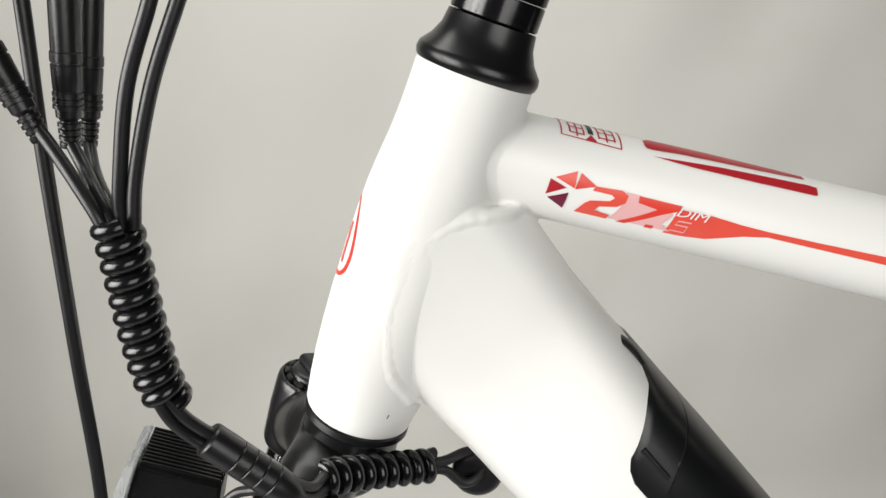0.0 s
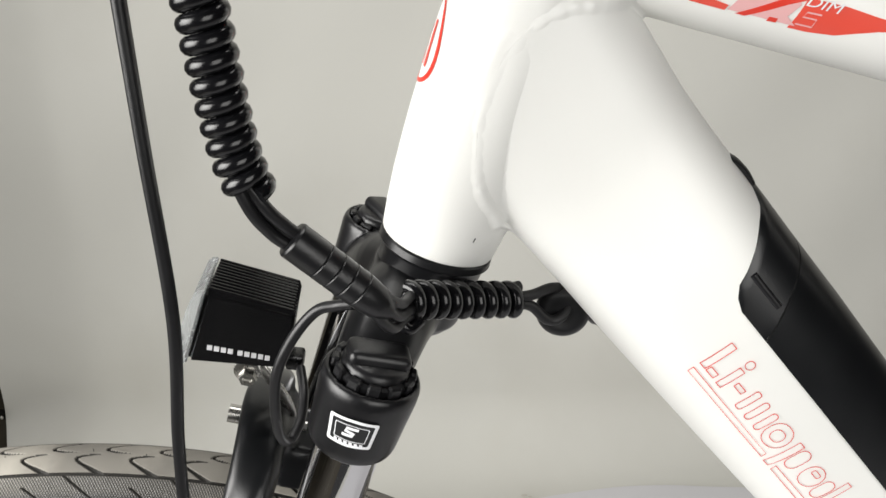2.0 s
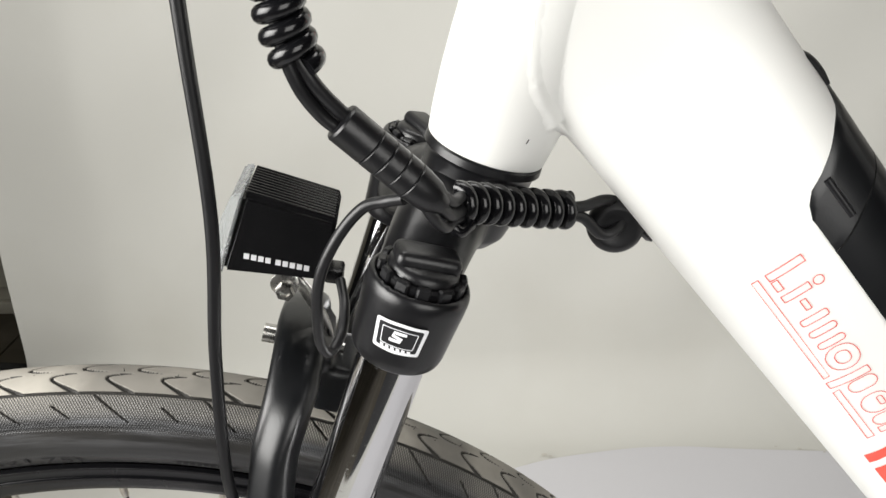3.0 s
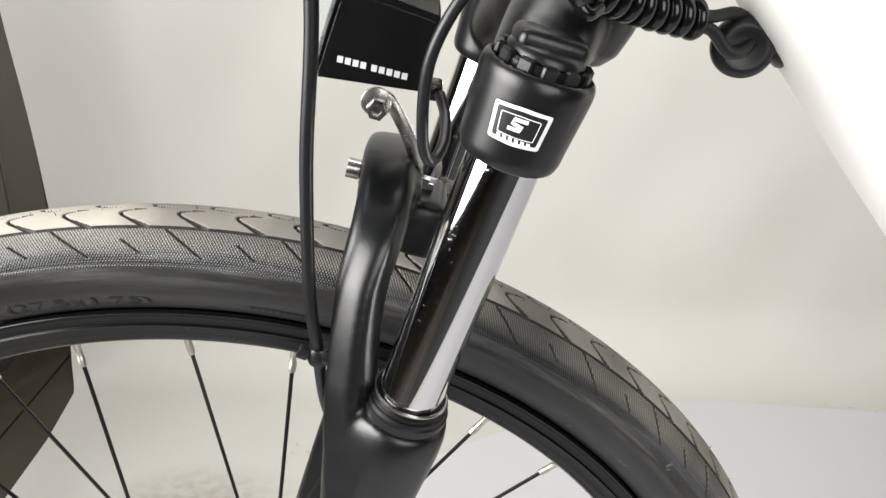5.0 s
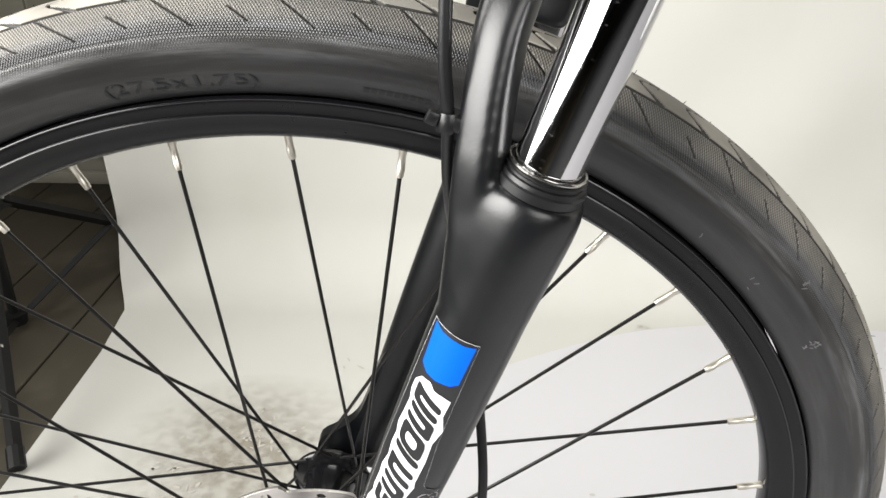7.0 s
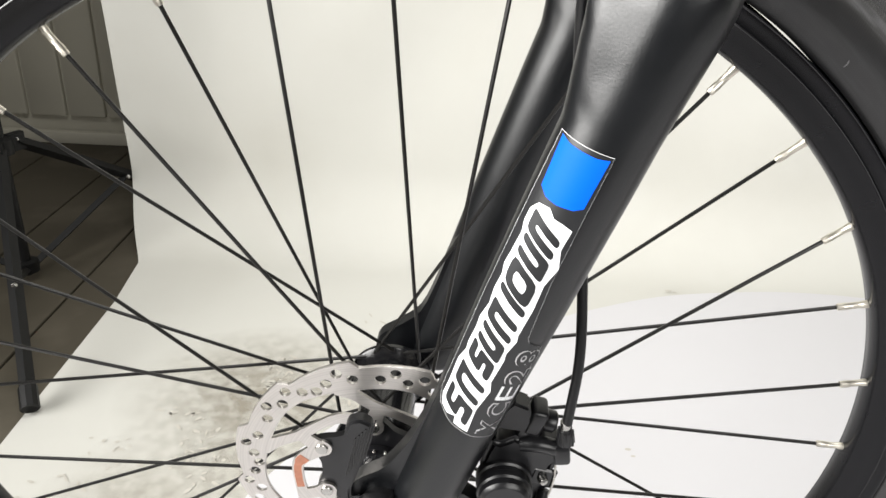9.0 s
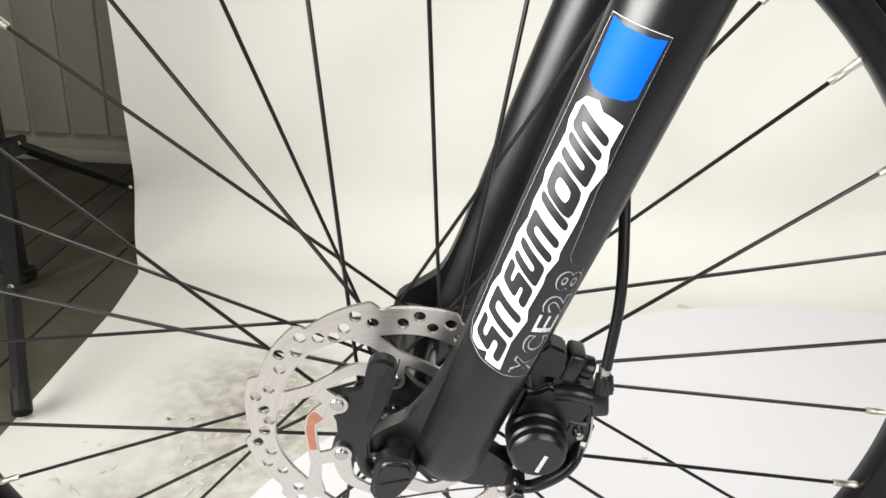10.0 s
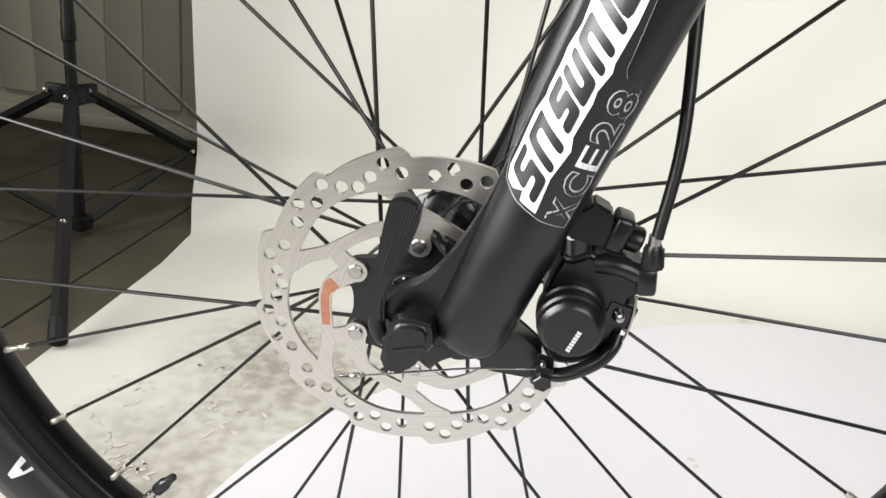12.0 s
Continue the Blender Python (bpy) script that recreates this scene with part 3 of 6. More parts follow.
# welds: soft painted fillets where the tubes meet
def stub_head():
    return lathe(HB, HA, [(s, interp(H_PROF, s) - 0.0001) for s in [0.007 + (HL - 0.009) * k / 40 for k in range(41)]], 96)


def stub_down():
    bm = bmesh.new()
    rows = []
    for k in range(14):
        d = -0.285 + 0.145 * k / 13
        ring = []
        for a in range(96):
            c, q = unit(2 * math.pi * a / 96)
            y, n = interp(D_W, max(d, -0.232)), interp(D_H, max(d, -0.232))
            lim = interp(D_WELD, 0.0455 * q) - 0.004
            ring.append(bm.verts.new(down(max(d, lim), (n - 0.0001) * q, (y - 0.0001) * c)))
        rows.append(ring)
    for A, B in zip(rows, rows[1:]):
        for k in range(96):
            bm.faces.new((A[k], A[(k + 1) % 96], B[(k + 1) % 96], B[k]))
    bm.faces.new(rows[0][::-1])
    bm.faces.new(rows[-1])
    return bm


def stub_top():
    return sweep([TT0 + TA * (0.1 * i / 8) for i in range(9)], [tuple(q - 0.0001 for q in tt_r(0.1 * i / 8)) for i in range(9)], 72)


def weld_down(w):
    p = tube_skin(w, 0)
    return Vector((p.x, p.y * 0.9, p.z)) + HN * 0.001


def weld_top(w):
    u = 0.15
    while u > 0 and not in_head(TT0 + TA * u + TN * tt_r(u)[1] * math.cos(w) + Vector((0, tt_r(u)[0] * math.sin(w), 0))):
        u -= 0.0005
    return TT0 + TA * u + (TN * tt_r(u)[1] * math.cos(w) + Vector((0, tt_r(u)[0] * math.sin(w), 0))) * 0.88


def in_head(p):
    q = p - HB
    s = q.dot(HA)
    return (q - HA * s).length < interp(H_PROF, s)


def bead(fn, n, r):
    """A slightly uneven weld bead along a closed line."""
    rw = random.Random(2)
    pts = [fn(2 * math.pi * k / n) for k in range(n)]
    for _ in range(6):
        pts = [(pts[k - 1] + pts[k] * 2 + pts[(k + 1) % n]) / 4 for k in range(n)]
    return sweep(pts, [r * (1 + 0.06 * math.sin(k * 1.9) + 0.1 * rw.random()) for k in range(n)], 14, closed=True)


cast("weld", [stub_head(), stub_down(), stub_top(), bead(weld_down, 150, 0.0031), bead(weld_top, 90, 0.0032)], M_WHITE, frame_ob, "soft painted weld between the tubes", 0.0011, 9)


# decals on the top tube: u along, v up round it from the side facing -y
def on_top(u, v):
    ry, rn = tt_r(u)
    a = math.pi / 2 + v / ry
    return TT0 + TA * u + TN * (rn + 0.00025) * math.cos(a) - Vector((0, (ry + 0.00025) * math.sin(a), 0))


U0 = 0.0062          # start of the tube's own measure


def tdeg(u, deg):
    return (u + U0, radians(deg - 90) * 0.0215)


def decal(name, pts, material, parent, mapper, label="", holes=(), size=0.003):
    return part(name, lay(flat(pts, holes), mapper, size), material, parent, label)


def tp(u, deg):
    return tdeg(u - U0, deg)


def shrink(tri, k=0.88):
    cx, cy = sum(p[0] for p in tri) / 3, sum(p[1] for p in tri) / 3
    return [(cx + (x - cx) * k, cy + (y - cy) * k) for x, y in tri]


for tri, m in (([tp(0.0429, 86.6), tp(0.0358, 75.2), tp(0.0359, 92.3)], M_DARKRED), ([tp(0.0462, 88.5), tp(0.0378, 95.5), tp(0.0457, 106.2)], M_CORAL),
               ([tp(0.0468, 87.5), tp(0.0476, 105.4), tp(0.0548, 95.3)], M_RED), ([tp(0.0371, 71.4), tp(0.0445, 81.3), tp(0.0446, 61.7)], M_PURPLE)):
    decal("emblem_facet", shrink(tri, 1.06), m, frame_ob, on_top, "coloured triangle of the emblem")
band = [tp(0.0915, 92), tp(0.1072, 93.0), tp(0.1205, 90.8), tp(0.1321, 90.3), tp(0.16, 91.5), tp(0.1879, 93.4), tp(0.25, 96), tp(0.42, 103), tp(0.42, 95),
        tp(0.25, 87), tp(0.1899, 84.3), tp(0.1333, 84.0), tp(0.1228, 78.3), tp(0.1146, 70.7), tp(0.1078, 63.9), tp(0.0972, 60.0), tp(0.0895, 59.5)]
decal("stripe_decal", band, M_CORAL, frame_ob, on_top, "red swoosh decal along the top tube", size=0.006)
pink = [(0.0678, 96.8), (0.074, 96.6), (0.0882, 91.2), (0.0899, 83.7), (0.0871, 70.5), (0.0919, 62.8), (0.0648, 62.0), (0.0678, 81.1)]
decal("pale_panel", [tp(*p) for p in pink], M_PINK, frame_ob, lambda u, v: on_top(u, v) + Vector((0, -0.0001, 0)), "pale pink panel behind the figures", size=0.002)


def text_on(text, height, u, v, lean, stretch, mapper, material, parent, name, label="", turn=0.0, lift=0.0002):
    bm = letters(text, height, lean)
    for p in bm.verts:
        x, y = p.co.x * stretch, p.co.y
        p.co = (u + x * math.cos(turn) - y * math.sin(turn), v + x * math.sin(turn) + y * math.cos(turn), 0)
    return part(name, lay(bm, lambda a, b: mapper(a, b) + Vector((0, -lift, 0)), 0.002), material, parent, label)


def numeral(pts, w, m, label):
    """A figure drawn as a bold band."""
    decal("numeral", ribbon([tp(u, g) for u, g in pts], w), m, frame_ob, lambda u, v: on_top(u, v) + Vector((0, -0.0002, 0)), label, size=0.002)


two = [(0.0546, 95.6), (0.0661, 97.5), (0.069, 93.5), (0.0688, 84.9), (0.0658, 78.5), (0.0588, 74.2), (0.0574, 68.3), (0.0644, 66.4), (0.0639, 60.4), (0.0498, 60.5),
       (0.0524, 74.3), (0.0542, 78.9), (0.0622, 83.1), (0.0639, 87.8), (0.0621, 90.3), (0.0539, 90.4)]
seven = [(0.0735, 96.3), (0.0923, 96.1), (0.0918, 89.8), (0.085, 81.2), (0.072, 59.9), (0.0681, 59.9), (0.0827, 86.0), (0.0739, 88.8)]
point = [(0.0808, 65.6), (0.0843, 66.1), (0.0843, 61.4), (0.0806, 60.7)]
for pts, m, label in ((two, M_CORAL, "bold slanted red figure two"), (seven, M_RED, "bold slanted red figure seven"), (point, M_RED, "red decimal point")):
    decal("numeral", [tp(*p) for p in pts], m, frame_ob, lambda u, v: on_top(u, v) + Vector((0, -0.0002, 0)), label, size=0.002)
numeral([(0.099, 79.6), (0.0933, 79), (0.0925, 73.8), (0.098, 74.2), (0.0978, 66), (0.0912, 65.5)], 0.0006, M_PINK, "thin pale figure five")
text_on("DIM", 0.0038, tp(0.0906, 0)[0], radians(-5.5) * 0.0215, 0.25, 1.45, on_top, M_FILMW, frame_ob, "lettering", "thin white letters", lift=0.0004)
decal("bar_decal", [tp(0.0774, 145.2), tp(0.1084, 153.5), tp(0.15, 160), tp(0.1537, 159), tp(0.153, 146), tp(0.1515, 144.9), tp(0.1223, 143.4), tp(0.0948, 142.8)], M_DARKRED, frame_ob, on_top, "tapering dark red bar")
decal("bar_decal", [tp(0.0742, 160), tp(0.0742, 172), tp(0.078, 182), tp(0.107, 189), tp(0.15, 181), tp(0.15, 172), tp(0.1265, 166.3), tp(0.09, 160), tp(0.078, 155.5), tp(0.0751, 156)], M_DARKRED, frame_ob, on_top, "tapering dark red bar")
# sticker with unreadable signs: bars inside a thin frame
box = [tdeg(0.0308, 145), tdeg(0.0308, 196), tdeg(0.0575, 196), tdeg(0.0572, 143)]
decal("sticker_frame", box, M_DARKRED, frame_ob, on_top, "thin dark red frame of a sticker", [inset(box, 0.0006)], 0.002)
for u, d0, d1, w in ((0.0345, 152, 176, 0.0007), (0.0375, 148, 180, 0.0007), (0.0405, 152, 176, 0.0007), (0.047, 152, 186, 0.0007), (0.0505, 149, 186, 0.0007), (0.054, 152, 186, 0.0007)):
    decal("sign_bar", [tdeg(u, d0), tdeg(u, d1), tdeg(u + w, d1), tdeg(u + w, d0)], M_DARKRED, frame_ob, on_top, size=0.002)
for d, u0, u1 in ((152, 0.0345, 0.0412), (163, 0.0345, 0.0412), (175, 0.0345, 0.0412), (153, 0.047, 0.0547), (164, 0.0475, 0.054), (175, 0.047, 0.0547)):
    decal("sign_bar", [tdeg(u0, d), tdeg(u1, d), tdeg(u1, d + 1.9), tdeg(u0, d + 1.9)], M_DARKRED, frame_ob, on_top, size=0.002)
decal("sign_bar", [tdeg(0.0428, 156), tdeg(0.0428, 184), tdeg(0.0452, 184), tdeg(0.0452, 156)], M_FILMG, frame_ob, on_top, "dark grey sign block")
decal("sign_bar", [tdeg(0.0415, 145.5), tdeg(0.044, 155), tdeg(0.0465, 145.5)], M_DARKRED, frame_ob, on_top)


# emblem round the front of the head tube
def on_head(s, v):
    r = interp(H_PROF, s) + 0.00025
    a = math.pi + v / 0.0265
    return HB + HA * s + HN * r * math.cos(a) - Vector((0, r * math.sin(a), 0))


egg = [(0.0848 + 0.0185 * math.cos(a) + 0.002 * math.cos(2 * a), 0.0125 * math.sin(a) * (1 - 0.16 * math.cos(a))) for a in [2 * math.pi * k / 40 for k in range(40)]]
decal("head_emblem", egg, M_RED, frame_ob, on_head, "red ring emblem on the front", [inset(egg, 0.0021)], 0.002)
decal("head_emblem", [(0.0753, -0.006), (0.0933, -0.0045), (0.0933, -0.002), (0.0753, -0.0035)], M_RED, frame_ob, on_head, "red emblem stroke", size=0.002)
decal("head_emblem", [(0.0753, -0.001), (0.0903, 0.0045), (0.0903, 0.007), (0.0753, 0.0015)], M_RED, frame_ob, on_head, "red emblem stroke", size=0.002)
decal("paint_chip", [(0.0178, -0.051), (0.0198, -0.0513), (0.0202, -0.0508), (0.0181, -0.0505)], M_FILMG, frame_ob, on_head, "tiny dark chip in the paint", size=0.002)


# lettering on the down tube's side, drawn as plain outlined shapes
def on_down(d, n):
    w, h = interp(D_W, d), interp(D_H, d)
    y = w * max(0.0, 1 - (abs(n) / h) ** DP) ** (1 / DP)
    return down(d, n, -y - 0.0006)


def outline_shape(loop, width, name, material, parent, mapper, label=""):
    return decal(name, loop, material, parent, mapper, label, [inset(loop, width)], 0.003)


for d0, d1, n0, n1, r in ((-0.1148, -0.111, -0.0177, -0.0022, 0.0003), (-0.1106, -0.105, -0.0177, -0.0147, 0.0003), (-0.1026, -0.0988, -0.018, -0.006, 0.0003), (-0.1028, -0.0982, -0.0048, -0.0003, 0.00215),
                          (-0.0965, -0.0906, -0.0132, -0.0105, 0.0003), (-0.0876, -0.0838, -0.0182, -0.0064, 0.0012), (-0.0805, -0.0766, -0.0184, -0.0066, 0.0017), (-0.0732, -0.0693, -0.0184, -0.0068, 0.0017),
                          (-0.0682, -0.0538, -0.0194, -0.006, 0.0062), (-0.0648, -0.0572, -0.0159, -0.0095, 0.003), (-0.0511, -0.0468, -0.0247, -0.0068, 0.0006), (-0.0462, -0.0388, -0.0189, -0.0066, 0.0035),
                          (-0.0353, -0.0232, -0.0192, -0.0068, 0.0056), (-0.0321, -0.0264, -0.0122, -0.0095, 0.0011), (-0.0222, -0.0153, -0.0191, -0.0072, 0.0033), (-0.0148, -0.011, -0.0191, -0.0022, 0.0003)):
    outline_shape(rounded(d0, n0, d1, n1, r, 4, 0.0), 0.00036, "outlined_shape", M_RED, frame_ob, on_down, "thin red outlined shape of a maker's mark")
for loop in ([(-0.1144, -0.0205), (-0.0542, -0.0215), (-0.0533, -0.0243), (-0.114, -0.0236)], [(-0.045, -0.0217), (-0.0103, -0.0219), (-0.0097, -0.0253), (-0.0441, -0.0248)]):
    outline_shape(loop[::-1], 0.00036, "underline", M_RED, frame_ob, on_down, "thin red outlined underline")
decal("red_block", [(0.0022, -0.031), (-0.0012, -0.0205), (0.0025, -0.0155), (0.0075, -0.0155), (0.0055, -0.024), (0.0085, -0.031)], M_CORAL, frame_ob, on_down, "solid red decal block")
decal("red_block", [(0.0134, -0.031), (0.011, -0.0254), (0.0125, -0.0155), (0.06, -0.0155), (0.06, -0.031)], M_CORAL, frame_ob, on_down, "solid red decal block")

# ---- battery ----
battery = thing("battery_pack", "matt black battery pack set into the down tube", "battery")
B_EDGE = [(0.0078, -0.109), (0.0082, -0.1228), (0.0103, -0.1285), (0.0139, -0.1328), (0.0205, -0.1356), (0.0294, -0.1407), (0.0356, -0.1448), (0.0401, -0.1469), (0.0425, -0.152), (0.0448, -0.156)]


def batt(d, w, grow=0.0009):
    """A point of the battery's skin: angle w (0 the side, 90 the top)."""
    c, s = math.cos(w), math.sin(w)
    c, s = math.copysign(abs(c) ** (2 / DP), c), math.copysign(abs(s) ** (2 / DP), s)
    return down(d, (interp(D_H, d) + grow) * s, -(interp(D_W, d) + grow) * c)


def shell(start, stop, w0, w1, nw, nd, grow, inner):
    bm = bmesh.new()
    cols = []
    for a in steps(w0, w1, nw):
        w = radians(a)
        s = abs(math.sin(w)) ** (2 / DP) * 0.0448
        d0, d1 = start(s), stop(s)
        col = [bm.verts.new(batt(d0, w, inner))]
        for j in range(nd + 1):
            t = j / nd
            col.append(bm.verts.new(batt(d0 + (d1 - d0) * t, w, grow - (0.0006 if j == 0 else 0))))
        col.append(bm.verts.new(batt(d1, w, inner)))
        cols.append(col)
    for A, B in zip(cols, cols[1:]):
        for j in range(len(A) - 1):
            bm.faces.new((A[j], A[j + 1], B[j + 1], B[j]))
    return bm


edge_at = lambda n: interp(B_EDGE, n)
seam_at = lambda n: interp([(0.0, -0.1035), (0.0143, -0.109), (0.0268, -0.115), (0.036, -0.118), (0.0448, -0.12)], n)
part("end_cap", shell(edge_at, seam_at, 4.5, 175.5, 90, 10, 0.0008, -0.002), M_MATT, battery, "matt black end cap")
part("shell", shell(lambda n: seam_at(n) + 0.0009, lambda n: 0.28, 4.5, 175.5, 60, 10, 0.0014, -0.002), M_MATT, battery)
part("latch", sweep([batt(-0.133, radians(18), 0.0006), batt(-0.115, radians(18), 0.0006)], [(0.0012, 0.0016)] * 2, 12), M_SATIN, battery, "slim raised ridge")

# dark sliver: the tip of the end cap that shows over the tube's edge
part("cap_tip", sweep(spline([batt(-0.167, radians(75), -0.0022), batt(-0.164, radians(75), -0.0004), batt(-0.158, radians(75), 0.0002), batt(-0.152, radians(75), -0.0005)], 5), [(0.005, 0.0018)] * 16, 16, ref=(0, 1, 0)), M_PLASTIC, battery, "thin dark tip of the end cap above the tube")

# ---- headset ----
headset = thing("headset", "glossy black headset cover and spacers on the head tube", "headset")
part("upper_cover", lathe(HT, HA, [(0, 0.012), (0.0, 0.0243), (0.0008, 0.0252), (0.003, 0.0258), (0.0055, 0.0254), (0.0065, 0.0246), (0.010, 0.0216), (0.015, 0.0192), (0.021, 0.0182), (0.0215, 0.012)], 72, cap=False), M_SATIN, headset)
for i in range(5):
    part("spacer", lathe(HT + HA * (0.0217 + 0.0102 * i), HA, [(0, 0.0175), (0.0005, 0.0181), (0.0095, 0.0181), (0.01, 0.0175)], 56), M_GLOSS, headset)
part("lower_cup", lathe(HB + HA * HEND, -HA, [(-0.0005, 0.02), (-0.0004, 0.0241), (0.0006, 0.025), (0.0035, 0.0252), (0.0045, 0.024), (0.006, 0.0232), (0.0165, 0.0225)], 72), M_SATIN, headset)

# ---- suspension fork ----
fork_ob = thing("suspension_fork", "black suspension fork with chrome upper tubes", "bicycle fork")
LY = 0.058
LEG0 = fork(-0.006) + Vector((-0.0035, 0, 0))   # foot of the lower leg
LEGA = (fork(0.287) - LEG0).normalized()
LEGN = Vector((LEGA.z, 0, -LEGA.x))
L_PROF = [(0.005, 0.004), (0.0056, 0.011), (0.008, 0.0148), (0.0135, 0.0166), (0.024, 0.0171), (0.08, 0.0174), (0.15, 0.0188), (0.21, 0.0193), (0.245, 0.0193), (0.262, 0.0199), (0.278, 0.0206), (0.288, 0.0205), (0.2935, 0.0196), (0.296, 0.0185)]
FM = Matrix(((FN.x, 0, FA.x, 0), (0, 1, 0, 0), (FN.z, 0, FA.z, 0), (0, 0, 0, 1)))
lowers, crowns = [], []
for sgn in (-1, 1):
    y = sgn * LY
    part("stanchion", lathe(fork(0.27, 0, y), FA, [(0, 0.0134), (0.14, 0.0134)], 96), M_CHROME, fork_ob, "polished chrome tube with fine scratches")
    lowers.append(lathe(LEG0 + Vector((0, y, 0)), LEGA, L_PROF + [(0.2965, 0.0145)], 72))
    part("seal", lathe(fork(0.2752, 0, y), FA, [(0, 0.016), (0.001, 0.0177), (0.0045, 0.0178), (0.0052, 0.017), (0.0068, 0.0168), (0.0072, 0.0158), (0.0082, 0.0158), (0.0088, 0.0164), (0.0094, 0.0152), (0.0098, 0.0138)], 72), M_RUBBER, fork_ob)
    part("seal_spring", sweep([fork(0.2851, 0, y) + (FN * math.cos(a) + Vector((0, 1, 0)) * math.sin(a)) * 0.0151 for a in [2 * math.pi * k / 56 for k in range(56)]], 0.0007, 8, closed=True), M_BRIGHT, fork_ob, "thin bright ring spring")
    up, lift = (0.0, 0.0) if sgn < 0 else (0.011, 0.0085)
    crowns.append(lathe(fork(0.3895, 0, y), FA, [(0, 0.0125), (0.0, 0.0158), (0.0012, 0.0172), (0.004, 0.018), (0.0135, 0.0186), (0.0235, 0.0194), (0.029 + up, 0.0197), (0.0315 + up, 0.0194), (0.0332 + up, 0.0185), (0.0338 + up, 0.0172), (0.0315 + up, 0.0164), (0.029, 0.0162), (0.029, 0.005)], 72))
    ring = part("adjuster_ring", lathe(fork(0.4185 + lift, 0, y), FA, [(0, 0.0148), (0.0045, 0.0152), (0.0055, 0.0142), (0.006, 0.008)], 48), M_PLASTIC, fork_ob)
    for k in range(12):
        a = 2 * math.pi * k / 12
        o = fork(0.4225 + lift, 0, y) + (FN * math.cos(a) + Vector((0, 1, 0)) * math.sin(a)) * 0.0151
        part("tooth", block((0.003, 0.0052, 0.005), Matrix.Translation(o) @ FM @ pose(0, 0, 0, 0, 0, math.degrees(a)), 0.0007, 1), M_PLASTIC, ring)
    dome = lathe(fork(0.4242 + lift, 0, y), FA, [(0, 0.0134), (0.0015, 0.0132), (0.0028, 0.0124), (0.0036, 0.011), (0.004, 0.004)], 40)
    part("knob_base", dome, M_PLASTIC, fork_ob)
    part("preload_knob", block((0.0245, 0.0135, 0.0075), Matrix.Translation(fork(0.4283 + lift, 0, y)) @ FM @ pose(0, 0, 0, 0, 0, 8 if sgn < 0 else -60), 0.0032, 5), M_PLASTIC, fork_ob)
# crown bridge
cr = spline([fork(0.404, 0.0, -LY), fork(0.411, 0.001, -0.045), fork(0.424, 0.006, -0.024), fork(0.4295, 0.013, 0), fork(0.424, 0.006, 0.024), fork(0.411, 0.001, 0.045), fork(0.404, 0.0, LY)], 5)
nc = len(cr) - 1
crowns.append(sweep(cr, [(0.0135 + 0.0055 * math.sin(math.pi * k / nc), 0.0148 + 0.004 * math.sin(math.pi * k / nc) ** 2) for k in range(nc + 1)], 40, ref=FA, power=2.3))
crowns.append(lathe(HB - HA * 0.036, HA, [(0, 0.016), (0.006, 0.0205), (0.016, 0.0226), (0.025, 0.0234), (0.0272, 0.023), (0.028, 0.02)], 64))
cast("crown", crowns, M_SATIN, fork_ob, "satin black cast crown with open cups", 0.0008, 8)
# arch
half = [(0.0876, -0.0585, 0.257), (0.0894, -0.0572, 0.283), (0.0909, -0.0555, 0.2955), (0.0921, -0.053, 0.308), (0.0938, -0.05, 0.321), (0.0957, -0.0468, 0.332), (0.0995, -0.041, 0.344), (0.1023, -0.031, 0.3525), (0.1034, -0.017, 0.359), (0.1029, 0, 0.3615)]
arch = spline(half + [(x, -y, z) for x, y, z in half[-2::-1]], 6)
A_W = [(0, 0.0094), (0.111, 0.0094), (0.222, 0.0092), (0.333, 0.0092), (0.444, 0.0093), (0.556, 0.0096), (0.667, 0.0103), (0.778, 0.0111), (0.889, 0.0112), (1, 0.0108)]
na = len(arch) - 1
lowers.append(sweep(arch, [(interp(A_W, 1 - abs(2 * k / na - 1)), 0.0092 - 0.0016 * (1 - abs(2 * k / na - 1))) for k in range(na + 1)], 48, ref=[FN + Vector((0, 0.8 * max(-1.0, min(1.0, p[1] / 0.052)), 0)) for p in arch], power=3.4))
lowers.append(block((0.0235, 0.036, 0.022), pose(0.1045, 0, 0.351, 0, 16, 0), 0.003, 3))
lowers.append(block((0.018, 0.034, 0.026), pose(0.117, 0, 0.336, 0, 16, 0), 0.003, 3))
